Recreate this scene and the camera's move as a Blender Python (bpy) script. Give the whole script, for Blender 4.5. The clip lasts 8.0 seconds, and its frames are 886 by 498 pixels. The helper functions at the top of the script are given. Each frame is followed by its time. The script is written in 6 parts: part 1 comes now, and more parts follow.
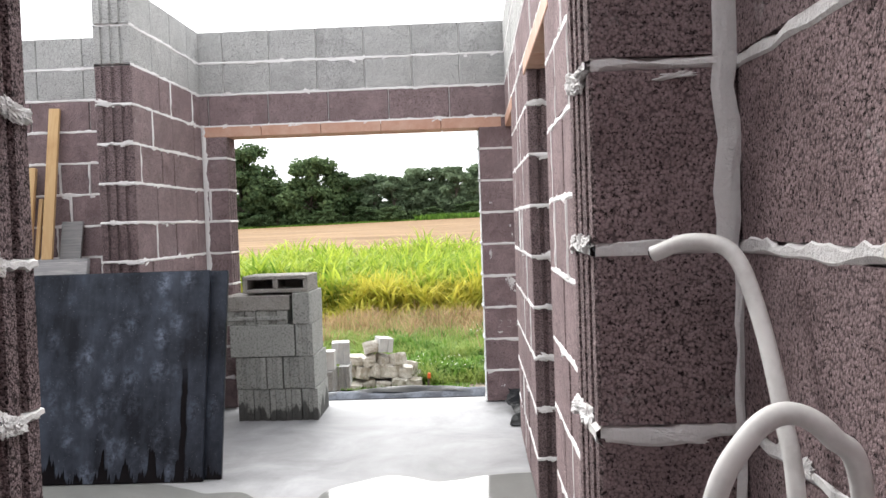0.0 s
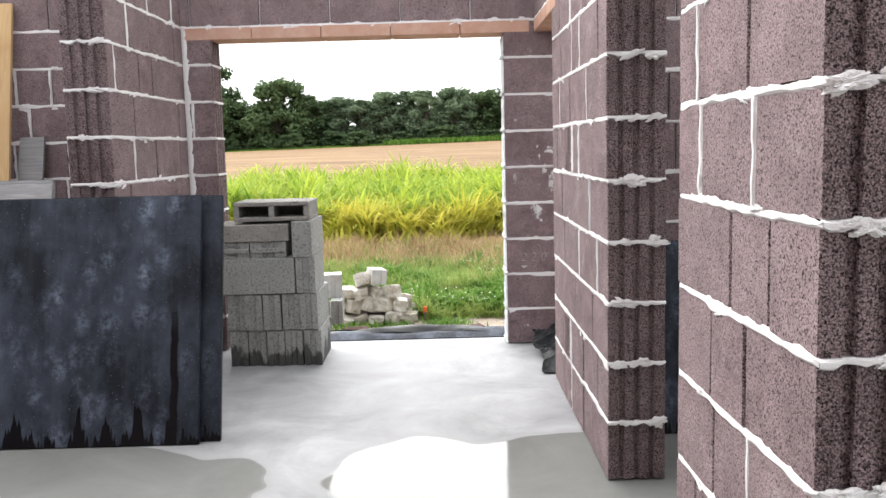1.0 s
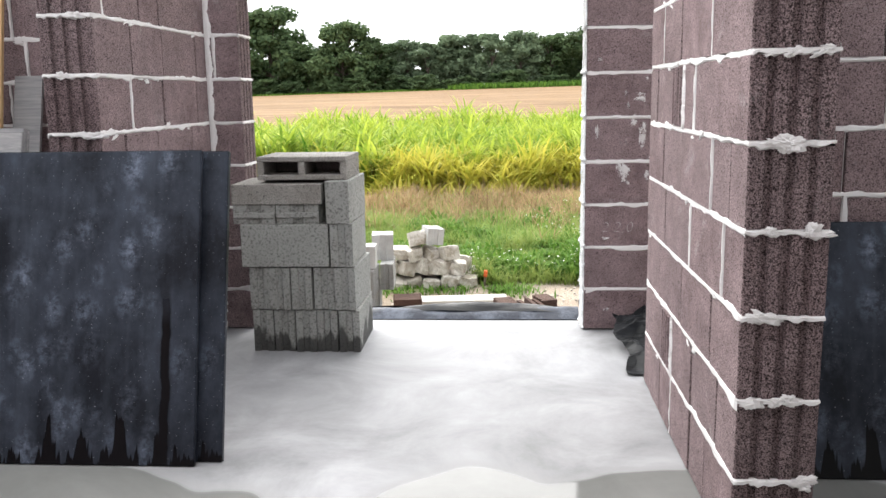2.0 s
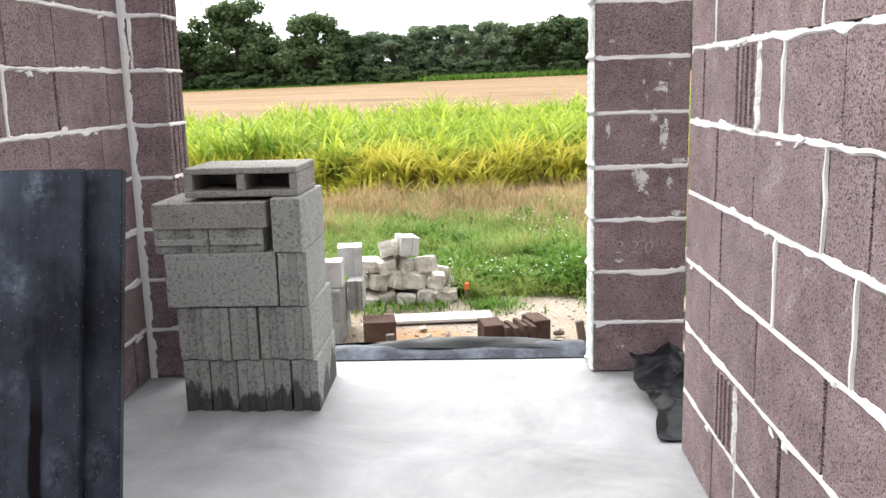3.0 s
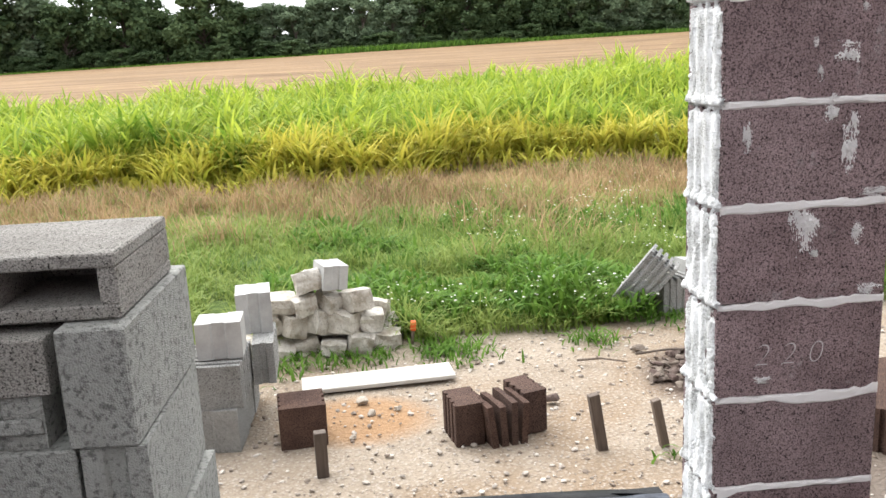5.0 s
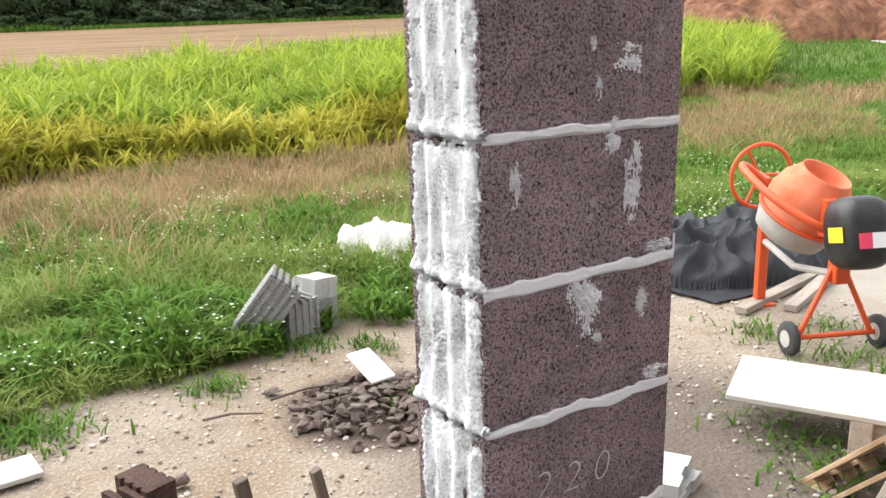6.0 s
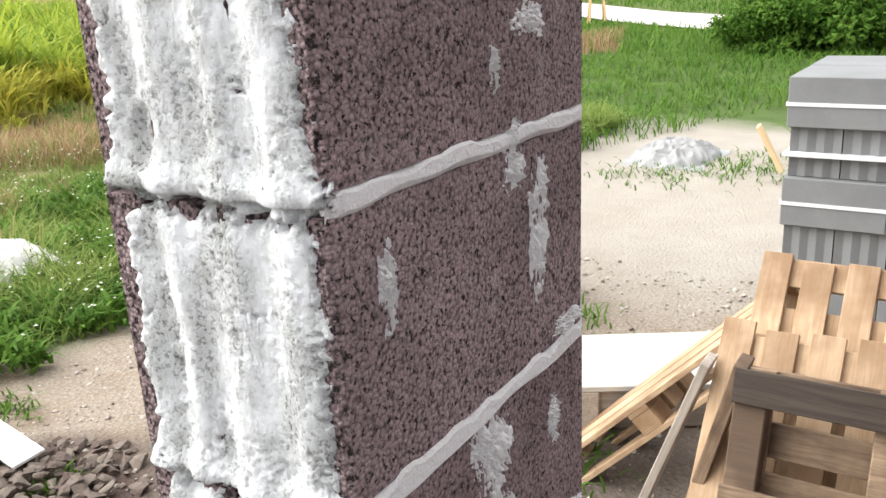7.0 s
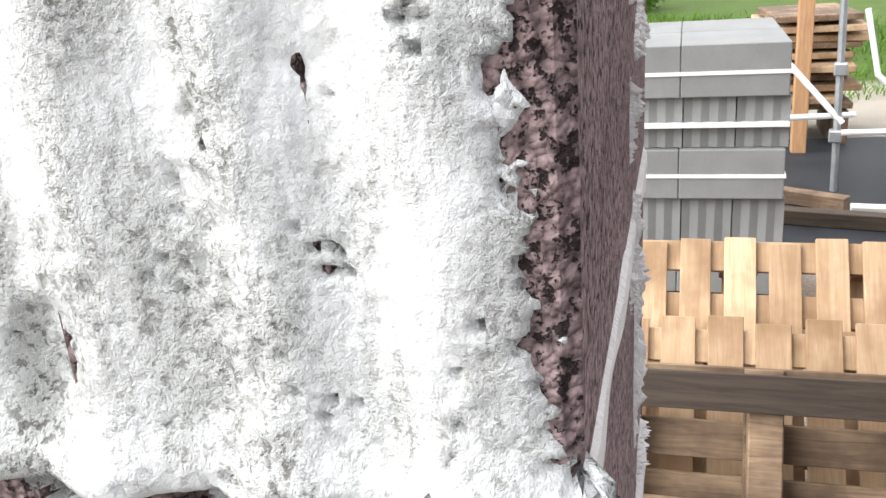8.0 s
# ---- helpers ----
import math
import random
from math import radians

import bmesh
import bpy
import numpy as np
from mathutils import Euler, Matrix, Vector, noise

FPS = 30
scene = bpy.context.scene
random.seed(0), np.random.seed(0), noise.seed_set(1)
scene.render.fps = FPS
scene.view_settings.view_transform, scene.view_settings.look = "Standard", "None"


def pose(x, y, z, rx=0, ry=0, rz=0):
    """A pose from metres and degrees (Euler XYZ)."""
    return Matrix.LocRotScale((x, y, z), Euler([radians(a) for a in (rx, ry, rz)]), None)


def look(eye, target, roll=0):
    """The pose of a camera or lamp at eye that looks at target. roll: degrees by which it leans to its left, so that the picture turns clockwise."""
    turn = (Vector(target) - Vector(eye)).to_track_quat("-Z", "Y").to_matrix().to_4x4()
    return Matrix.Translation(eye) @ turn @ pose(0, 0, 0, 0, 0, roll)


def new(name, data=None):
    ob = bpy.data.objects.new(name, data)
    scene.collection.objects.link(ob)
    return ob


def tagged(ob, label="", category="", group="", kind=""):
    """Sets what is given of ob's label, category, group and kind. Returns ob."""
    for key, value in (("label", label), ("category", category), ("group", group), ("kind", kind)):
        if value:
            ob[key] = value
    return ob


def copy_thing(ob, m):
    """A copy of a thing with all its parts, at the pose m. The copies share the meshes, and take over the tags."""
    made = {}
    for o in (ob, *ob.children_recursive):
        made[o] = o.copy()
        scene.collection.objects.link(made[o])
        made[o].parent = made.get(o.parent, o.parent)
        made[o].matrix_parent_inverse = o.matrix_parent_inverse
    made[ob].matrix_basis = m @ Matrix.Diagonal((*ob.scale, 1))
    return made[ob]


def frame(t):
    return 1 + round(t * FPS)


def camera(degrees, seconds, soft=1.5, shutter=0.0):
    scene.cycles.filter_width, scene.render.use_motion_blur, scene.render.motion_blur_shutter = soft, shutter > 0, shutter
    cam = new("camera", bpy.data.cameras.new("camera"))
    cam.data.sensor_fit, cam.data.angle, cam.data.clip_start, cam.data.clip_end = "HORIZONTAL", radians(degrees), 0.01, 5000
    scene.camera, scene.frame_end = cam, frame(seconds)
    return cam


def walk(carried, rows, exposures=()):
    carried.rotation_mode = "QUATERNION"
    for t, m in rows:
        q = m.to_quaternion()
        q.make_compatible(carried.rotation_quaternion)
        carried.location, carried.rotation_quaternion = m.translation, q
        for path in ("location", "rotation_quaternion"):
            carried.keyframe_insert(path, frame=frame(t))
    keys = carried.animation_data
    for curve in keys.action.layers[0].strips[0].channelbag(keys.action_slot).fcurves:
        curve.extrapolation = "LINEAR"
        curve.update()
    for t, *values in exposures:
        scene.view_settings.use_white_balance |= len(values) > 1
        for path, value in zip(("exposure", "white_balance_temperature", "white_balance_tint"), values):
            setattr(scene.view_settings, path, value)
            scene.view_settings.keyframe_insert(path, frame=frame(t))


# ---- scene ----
cam = camera(54.3, 8.0)
METRES, EYE, TILT, LEAN, TURN = 7.2, 1.458, 0.0, 0.0, 2.0
ROWS = [
    (0.0, 0.0, 0.0, 0.0, -0.06, -1.79, 1.96),
    (0.5, -0.0361, 0.0545, -0.0024, -0.95, -4.19, 2.03),
    (1.0, -0.0503, 0.1119, -0.0045, -2.26, -6.75, 1.47),
    (1.5, -0.0478, 0.1815, -0.0046, 2.33, -8.98, 0.66),
    (3.0, -0.0536, 0.3894, -0.0046, 0.1, -10.81, 1.53),
    (3.5, -0.0693, 0.4559, -0.0015, -1.35, -10.77, 0.87),
    (4.0, -0.0776, 0.5308, -0.0029, 1.22, -11.58, 1.48),
    (5.5, -0.0787, 0.747, -0.0041, -18.13, -14.1, 2.35),
    (6.0, -0.068, 0.8083, -0.002, -34.08, -14.4, 1.44),
    (6.5, -0.0386, 0.8638, -0.0055, -45.26, -15.49, 3.05),
    (7.0, -0.0187, 0.9089, -0.0055, -59.74, -17.56, 2.77),
    (7.5, -0.0034, 0.9441, -0.0025, -70.01, -19.32, 4.29),
    (8.0, 0.014, 0.9569, -0.003, -77.21, -20.02, 4.15),
]
walk(cam, [(t, pose(0, 0, EYE, TILT, LEAN, TURN) @ pose(METRES * x, METRES * y, METRES * z, 90 + pitch, roll, yaw)) for t, x, y, z, yaw, pitch, roll in ROWS],
     exposures=((0.0, 1.5), (1.5, 1.55), (3.0, 1.62), (4.0, 1.46), (5.5, 1.28), (6.0, 1.18), (7.0, 1.1), (8.0, 1.2)))

# ---- world, sun, exposure ----
world = bpy.data.worlds.new("overcast_sky")
scene.world = world
world.use_nodes = True
wn, wl = world.node_tree.nodes, world.node_tree.links
sky = wn.new("ShaderNodeTexSky")
sky.sky_type, sky.sun_disc = "NISHITA", False
sky.sun_elevation, sky.sun_rotation = radians(47), radians(-30)
sky.dust_density, sky.ozone_density = 3.0, 1.0
hsv = wn.new("ShaderNodeHueSaturation")
hsv.inputs["Saturation"].default_value = 0.12
hsv.inputs["Value"].default_value = 1.0
veil = wn.new("ShaderNodeMix")
veil.data_type = "RGBA"
veil.inputs[0].default_value = 0.85
veil.inputs[7].default_value = (9.6, 9.8, 10.2, 1)
wl.new(sky.outputs[0], hsv.inputs["Color"])
wl.new(hsv.outputs[0], veil.inputs[6])
wl.new(veil.outputs[2], wn["Background"].inputs[0])
wn["Background"].inputs[1].default_value = 0.088

sun = new("sun", bpy.data.lights.new("sun", "SUN"))
sun.data.energy, sun.data.angle, sun.data.color = 3.0, radians(80), (1.0, 0.98, 0.95)
sun.matrix_world = look((0, 0, 20), (9.0, -16.0, 0))


# ---- small tools ----
def part(name, bm, material, parent=None, label=""):
    me = bpy.data.meshes.new(name)
    bm.to_mesh(me)
    bm.free()
    return part_mesh(name, me, material, parent, label)


def part_mesh(name, me, material, parent=None, label=""):
    if material is not None and not me.materials:
        me.materials.append(material)
    ob = new(name, me)
    if parent is not None:
        ob.parent = parent
    if label:
        ob["label"] = label
    return ob


def empty(name, m=None):
    ob = new(name)
    ob.empty_display_size = 0.1
    if m is not None:
        ob.matrix_basis = m
    return ob


def add_box(bm, lo, hi, m=None, bevel=0.0):
    c = [(lo[i] + hi[i]) / 2 for i in range(3)]
    s = [abs(hi[i] - lo[i]) for i in range(3)]
    mat = Matrix.Translation(c) @ Matrix.Diagonal((*s, 1))
    r = bmesh.ops.create_cube(bm, size=1.0, matrix=(m @ mat) if m is not None else mat)
    if bevel:
        es = {e for v in r["verts"] for e in v.link_edges}
        bmesh.ops.bevel(bm, geom=list(es), offset=bevel, segments=1, affect="EDGES")
    return bm


def box(lo, hi, m=None, bevel=0.0):
    return add_box(bmesh.new(), lo, hi, m, bevel)


def rough(bm, amount, scale, seed=0.0):
    for v in bm.verts:
        v.co += noise.noise_vector(v.co * scale + Vector((seed, seed * 2, 0))) * amount
    return bm


def add_tube(bm, pts, r, n=8, r2=None, cap=True):
    """A round bar through pts, tapering from r to r2."""
    pts = [Vector(p) for p in pts]
    rings = []
    for i, p in enumerate(pts):
        d = (pts[min(i + 1, len(pts) - 1)] - pts[max(i - 1, 0)]).normalized()
        a = d.orthogonal().normalized() if i == 0 else (prev - d * prev.dot(d)).normalized()
        prev = a
        b = d.cross(a)
        rr = r if r2 is None else r + (r2 - r) * i / (len(pts) - 1)
        rings.append([bm.verts.new(p + (a * math.cos(2 * math.pi * k / n) + b * math.sin(2 * math.pi * k / n)) * rr) for k in range(n)])
    for u, v in zip(rings, rings[1:]):
        for k in range(n):
            bm.faces.new((u[k], u[(k + 1) % n], v[(k + 1) % n], v[k]))
    if cap:
        bm.faces.new(rings[0][::-1])
        bm.faces.new(rings[-1])
    return bm


def tube(pts, r, n=8, r2=None):
    return add_tube(bmesh.new(), pts, r, n, r2)


def smooth(ob):
    for p in ob.data.polygons:
        p.use_smooth = True
    return ob


def prism(outline, z0, z1):
    bm = bmesh.new()
    lo = [bm.verts.new((x, y, z0)) for x, y in outline]
    hi = [bm.verts.new((x, y, z1)) for x, y in outline]
    n = len(outline)
    for i in range(n):
        bm.faces.new((lo[i], lo[(i + 1) % n], hi[(i + 1) % n], hi[i]))
    bm.faces.new(lo[::-1])
    bm.faces.new(hi)
    return bm


def grid_sheet(nx, ny, fn):
    """A sheet of nx by ny cells; fn(u, v) gives the place for u and v from 0 to 1."""
    bm = bmesh.new()
    vs = [[bm.verts.new(fn(i / nx, j / ny)) for i in range(nx + 1)] for j in range(ny + 1)]
    for j in range(ny):
        for i in range(nx):
            bm.faces.new((vs[j][i], vs[j][i + 1], vs[j + 1][i + 1], vs[j + 1][i]))
    return bm


# ---- materials ----
class Mat:
    """A node material with a few short ways to add nodes."""

    def __init__(self, name, rough=0.85, spec=0.3, metal=0.0):
        self.m = bpy.data.materials.new(name)
        self.m.use_nodes = True
        self.n, self.l = self.m.node_tree.nodes, self.m.node_tree.links
        self.b = self.n["Principled BSDF"]
        self.b.inputs["Roughness"].default_value = rough
        self.b.inputs["Specular IOR Level"].default_value = spec
        self.b.inputs["Metallic"].default_value = metal
        self.co = None
        self.height = None

    def coords(self, kind="Object"):
        if kind == "World":
            return self.n.new("ShaderNodeNewGeometry").outputs["Position"]
        return self.n.new("ShaderNodeTexCoord").outputs[kind]

    def shift(self, co):
        """Coordinates moved by the object's own random number, so that no two pieces are alike."""
        info = self.n.new("ShaderNodeObjectInfo")
        k = self.math("MULTIPLY", info.outputs["Random"], 57.0)
        add = self.n.new("ShaderNodeVectorMath")
        self.l.new(co, add.inputs[0])
        self.l.new(k, add.inputs[1])
        return add.outputs[0]

    def rand(self):
        return self.n.new("ShaderNodeObjectInfo").outputs["Random"]

    def put(self, sock, v):
        if isinstance(v, (int, float)):
            sock.default_value = v
        elif isinstance(v, (tuple, list)):
            sock.default_value = (*v, 1) if len(v) == 3 and sock.type == "RGBA" else v
        else:
            self.l.new(v, sock)

    def math(self, op, a, b=0.0, clamp=False):
        k = self.n.new("ShaderNodeMath")
        k.operation, k.use_clamp = op, clamp
        self.put(k.inputs[0], a)
        self.put(k.inputs[1], b)
        return k.outputs[0]

    def noise(self, co, scale, detail=4, rough=0.6, dist=0.0):
        k = self.n.new("ShaderNodeTexNoise")
        self.l.new(co, k.inputs["Vector"])
        k.inputs["Scale"].default_value, k.inputs["Detail"].default_value = scale, detail
        k.inputs["Roughness"].default_value, k.inputs["Distortion"].default_value = rough, dist
        return k.outputs[0]

    def voronoi(self, co, scale, feature="F1", randomness=1.0):
        k = self.n.new("ShaderNodeTexVoronoi")
        k.feature = feature
        self.l.new(co, k.inputs["Vector"])
        k.inputs["Scale"].default_value = scale
        k.inputs["Randomness"].default_value = randomness
        return k

    def ramp(self, v, *stops):
        k = self.n.new("ShaderNodeValToRGB")
        e = k.color_ramp.elements
        while len(e) < len(stops):
            e.new(0.5)
        for el, (p, c) in zip(e, stops):
            el.position = p
            el.color = (c, c, c, 1) if isinstance(c, (int, float)) else (*c, 1)
        self.put(k.inputs[0], v)
        return k.outputs[0]

    def mix(self, f, a, b, blend="MIX"):
        k = self.n.new("ShaderNodeMix")
        k.data_type, k.blend_type = "RGBA", blend
        self.put(k.inputs[0], f)
        self.put(k.inputs[6], a)
        self.put(k.inputs[7], b)
        return k.outputs[2]

    def stretch(self, co, sx, sy, sz):
        k = self.n.new("ShaderNodeMapping")
        self.l.new(co, k.inputs["Vector"])
        k.inputs["Scale"].default_value = (sx, sy, sz)
        return k.outputs[0]

    def split(self, co):
        k = self.n.new("ShaderNodeSeparateXYZ")
        self.l.new(co, k.inputs[0])
        return k.outputs

    def bump(self, h, strength, dist, prev=None):
        k = self.n.new("ShaderNodeBump")
        k.inputs["Strength"].default_value, k.inputs["Distance"].default_value = strength, dist
        self.put(k.inputs["Height"], h)
        if prev is not None:
            self.l.new(prev, k.inputs["Normal"])
        return k.outputs[0]

    def done(self, color=None, rough=None, normal=None):
        for key, v in (("Base Color", color), ("Roughness", rough), ("Normal", normal)):
            if v is not None:
                self.put(self.b.inputs[key], v)
        return self.m


def aggregate_material(name, dark, light, stain, grain=1.0, mortar=0.0, open_pores=0.0):
    """Open-textured lightweight concrete: round grains, deep pores, a cement film on top."""
    k = Mat(name, 0.95, 0.15)
    co = k.shift(k.coords())
    v = k.voronoi(co, 220 * grain)
    v2 = k.voronoi(co, 480 * grain)
    n1 = k.noise(co, 170, 3, 0.75)
    n2 = k.noise(co, 6, 5, 0.65)
    pores = k.math("MULTIPLY", k.ramp(n1, (0.37 + 0.08 * open_pores, 0.0), (0.43 + 0.08 * open_pores, 1.0)), k.ramp(k.noise(co, 85, 4, 0.75), (0.35 + 0.07 * open_pores, 0.0), (0.40 + 0.07 * open_pores, 1.0)))
    col = k.mix(k.ramp(n2, (0.3, 0.0), (0.7, 1.0)), dark, light)
    col = k.mix(k.math("MULTIPLY", k.rand(), 0.5), col, stain)
    # each grain has its own shade, and the gaps between grains are dark
    tone = k.ramp(k.split(v.outputs["Color"])[0], (0.0, 0.86), (1.0, 1.12))
    col = k.mix(0.8, col, tone, "MULTIPLY")
    gaps = k.ramp(v.outputs["Distance"], (0.42 - 0.22 * open_pores, 0.0), (0.85 - 0.2 * open_pores, 0.75 + 0.2 * open_pores))
    col = k.mix(gaps, col, tuple(c * 0.35 for c in dark))
    col = k.mix(k.math("MULTIPLY", k.math("SUBTRACT", 1.0, pores), 0.95), col, tuple(c * 0.12 for c in dark))
    if mortar:
        smear = k.ramp(k.noise(co, 5.5, 6, 0.72, 0.6), (0.60, 0.0), (0.72, 1.0))
        fine = k.ramp(k.noise(co, 90, 3, 0.6), (0.42, 0.0), (0.6, 1.0))
        col = k.mix(k.math("MULTIPLY", k.math("MULTIPLY", smear, fine), mortar), col, (0.5, 0.48, 0.47))
    h = k.math("ADD", k.math("MULTIPLY", v.outputs["Distance"], -0.8), k.math("ADD", k.math("MULTIPLY", v2.outputs["Distance"], -0.3), k.math("MULTIPLY", pores, 1.0)))
    return k.done(col, None, k.bump(h, 1.0, 0.0025 + 0.003 * open_pores))


BROWN = aggregate_material("brown_aggregate_block", (0.198, 0.142, 0.146), (0.40, 0.30, 0.306), (0.325, 0.254, 0.258), 1.0, 0.55)
BROWN_END = aggregate_material("brown_open_pored_block_end", (0.198, 0.142, 0.146), (0.40, 0.30, 0.306), (0.325, 0.254, 0.258), 1.0, 0.3, 0.4)
GREY = aggregate_material("grey_aggregate_block", (0.40, 0.40, 0.39), (0.60, 0.60, 0.59), (0.60, 0.60, 0.58), 1.3)


def mortar_material():
    k = Mat("pale_mortar", 0.9, 0.2)
    co = k.coords("World")
    n1, n2 = k.noise(co, 9, 5, 0.65), k.noise(co, 120, 4, 0.7)
    col = k.mix(n1, (0.70, 0.685, 0.68), (0.88, 0.87, 0.865))
    col = k.mix(k.math("MULTIPLY", n2, 0.2), col, (0.33, 0.31, 0.3))
    return k.done(col, None, k.bump(k.math("ADD", n2, k.noise(co, 45, 4, 0.7)), 0.8, 0.005))


MORTAR = mortar_material()


def concrete_floor_material():
    """A smoothed slab: pale and dusty where dry, darker and shiny where rain stands."""
    k = Mat("wet_concrete_floor", 0.7, 0.12)
    co = k.coords("World")
    x, y, _ = k.split(co)
    n1, n2 = k.ramp(k.noise(co, 1.7, 8, 0.66, 0.5), (0.3, 0.0), (0.68, 1.0)), k.noise(co, 45, 4, 0.7)
    n3 = k.noise(co, 1.1, 2, 0.4, 0.3)
    # pools of standing water with wavering edges
    def pool(cx, cy, rx, ry):
        dx, dy = k.math("DIVIDE", k.math("SUBTRACT", x, cx), rx), k.math("DIVIDE", k.math("SUBTRACT", y, cy), ry)
        return k.math("SUBTRACT", 1.0, k.math("ADD", k.math("MULTIPLY", dx, dx), k.math("MULTIPLY", dy, dy)))

    deep = k.math("MAXIMUM", pool(-2.35, 4.1, 1.3, 0.95), pool(0.15, 3.9, 1.2, 1.2))
    deep = k.math("MAXIMUM", deep, pool(-0.6, 2.4, 2.2, 1.1))
    edge = k.math("ADD", deep, k.math("MULTIPLY", k.math("SUBTRACT", n3, 0.5), 1.7))
    wet = k.ramp(k.math("ADD", edge, 0.5), (0.46, 0.0), (0.52, 1.0))
    rim = k.ramp(k.math("ADD", edge, 0.5), (0.34, 0.0), (0.45, 0.55), (0.5, 0.0))
    dry = k.mix(n1, (0.15, 0.152, 0.157), (0.37, 0.372, 0.384))
    dry = k.mix(k.math("MULTIPLY", n2, 0.25), dry, (0.34, 0.34, 0.34))
    dry = k.mix(rim, dry, (0.25, 0.25, 0.25))
    damp = k.mix(n1, (0.13, 0.132, 0.126), (0.18, 0.182, 0.175))
    r = k.mix(wet, k.mix(n1, (0.5, 0.5, 0.5), (0.75, 0.75, 0.75)), (0.06, 0.06, 0.06))
    bump = k.bump(k.math("MULTIPLY", n2, k.math("SUBTRACT", 1.0, wet)), 0.25, 0.003)
    return k.done(k.mix(wet, dry, damp), r, bump)


FLOOR = concrete_floor_material()


def ground_material():
    k = Mat("ground_earth_and_turf", 0.95, 0.15)
    co = k.coords("World")
    x, y, _ = k.split(co)
    wob = k.math("MULTIPLY", k.math("SUBTRACT", k.noise(co, 0.55, 5, 0.6), 0.5), 2.2)
    n, fine = k.noise(co, 2.2, 5, 0.65), k.noise(co, 38, 5, 0.7)
    peb = k.voronoi(co, 42)
    sand = k.mix(n, (0.20, 0.155, 0.112), (0.385, 0.333, 0.268))
    sand = k.mix(k.ramp(k.noise(co, 0.8, 3), (0.5, 0.0), (0.62, 0.7)), sand, (0.23, 0.165, 0.107))
    sand = k.mix(k.ramp(peb.outputs["Distance"], (0.05, 0.55), (0.45, 0.0)), sand, (0.48, 0.45, 0.41))
    sand = k.mix(k.ramp(fine, (0.3, 0.6), (0.5, 0.0)), sand, (0.15, 0.11, 0.085))
    def patch(cx, cy, rx, ry):
        dx, dy = k.math("DIVIDE", k.math("SUBTRACT", x, cx), rx), k.math("DIVIDE", k.math("SUBTRACT", y, cy), ry)
        return k.ramp(k.math("SUBTRACT", k.math("ADD", 1.0, k.math("MULTIPLY", wob, 0.35)), k.math("ADD", k.math("MULTIPLY", dx, dx), k.math("MULTIPLY", dy, dy))), (0.0, 0.0), (0.6, 0.85))
    sand = k.mix(patch(2.2, 8.4, 1.6, 1.45), sand, k.mix(fine, (0.06, 0.046, 0.038), (0.17, 0.14, 0.12)))
    sand = k.mix(patch(1.3, 9.78, 0.6, 0.6), sand, (0.075, 0.05, 0.042))
    sand = k.mix(patch(-0.95, 9.5, 0.5, 0.4), sand, k.mix(fine, (0.22, 0.11, 0.045), (0.42, 0.27, 0.15)))
    pale = k.ramp(k.math("MULTIPLY", k.math("SUBTRACT", k.math("ADD", x, wob), 3.6), 0.4), (0.2, 0.0), (0.7, 0.8))
    sand = k.mix(pale, sand, k.mix(n, (0.30, 0.27, 0.23), (0.42, 0.39, 0.345)))
    grass = k.mix(n, (0.045, 0.085, 0.02), (0.11, 0.15, 0.045))
    dry = k.mix(n, (0.22, 0.15, 0.085), (0.30, 0.235, 0.12))
    stub = k.mix(k.ramp(k.noise(k.stretch(co, 0.12, 1.0, 1), 0.8, 6, 0.7), (0.35, 0.0), (0.65, 1.0)), (0.10, 0.06, 0.03), (0.26, 0.17, 0.092))
    # the yard's edge runs along y, further north to the east
    g = k.math("ADD", y, wob)
    east = k.ramp(k.math("MULTIPLY", k.math("SUBTRACT", k.math("ADD", x, wob), 9.5), 0.3), (0.4, 0.0), (0.6, 1.0))
    m_grass = k.math("MAXIMUM", k.ramp(k.math("MULTIPLY", k.math("SUBTRACT", g, 10.4), 0.5), (0.2, 0.0), (0.6, 1.0)), east)
    m_dry = k.ramp(k.math("MULTIPLY", k.math("SUBTRACT", g, 14.5), 0.3), (0.1, 0.0), (0.7, 0.75))
    m_dry = k.math("MULTIPLY", m_dry, k.ramp(k.math("MULTIPLY", k.math("SUBTRACT", 14.0, x), 0.3), (0.2, 0.15), (0.8, 1.0)))
    m_stub = k.ramp(k.math("MULTIPLY", k.math("SUBTRACT", y, 40.0), 0.1), (0.2, 0.0), (0.4, 1.0))
    col = k.mix(m_grass, sand, grass)
    col = k.mix(m_dry, col, dry)
    col = k.mix(m_stub, col, stub)
    h = k.math("ADD", k.math("MULTIPLY", peb.outputs["Distance"], -0.6), fine)
    return k.done(col, None, k.bump(h, 0.8, 0.02))


GROUND = ground_material()


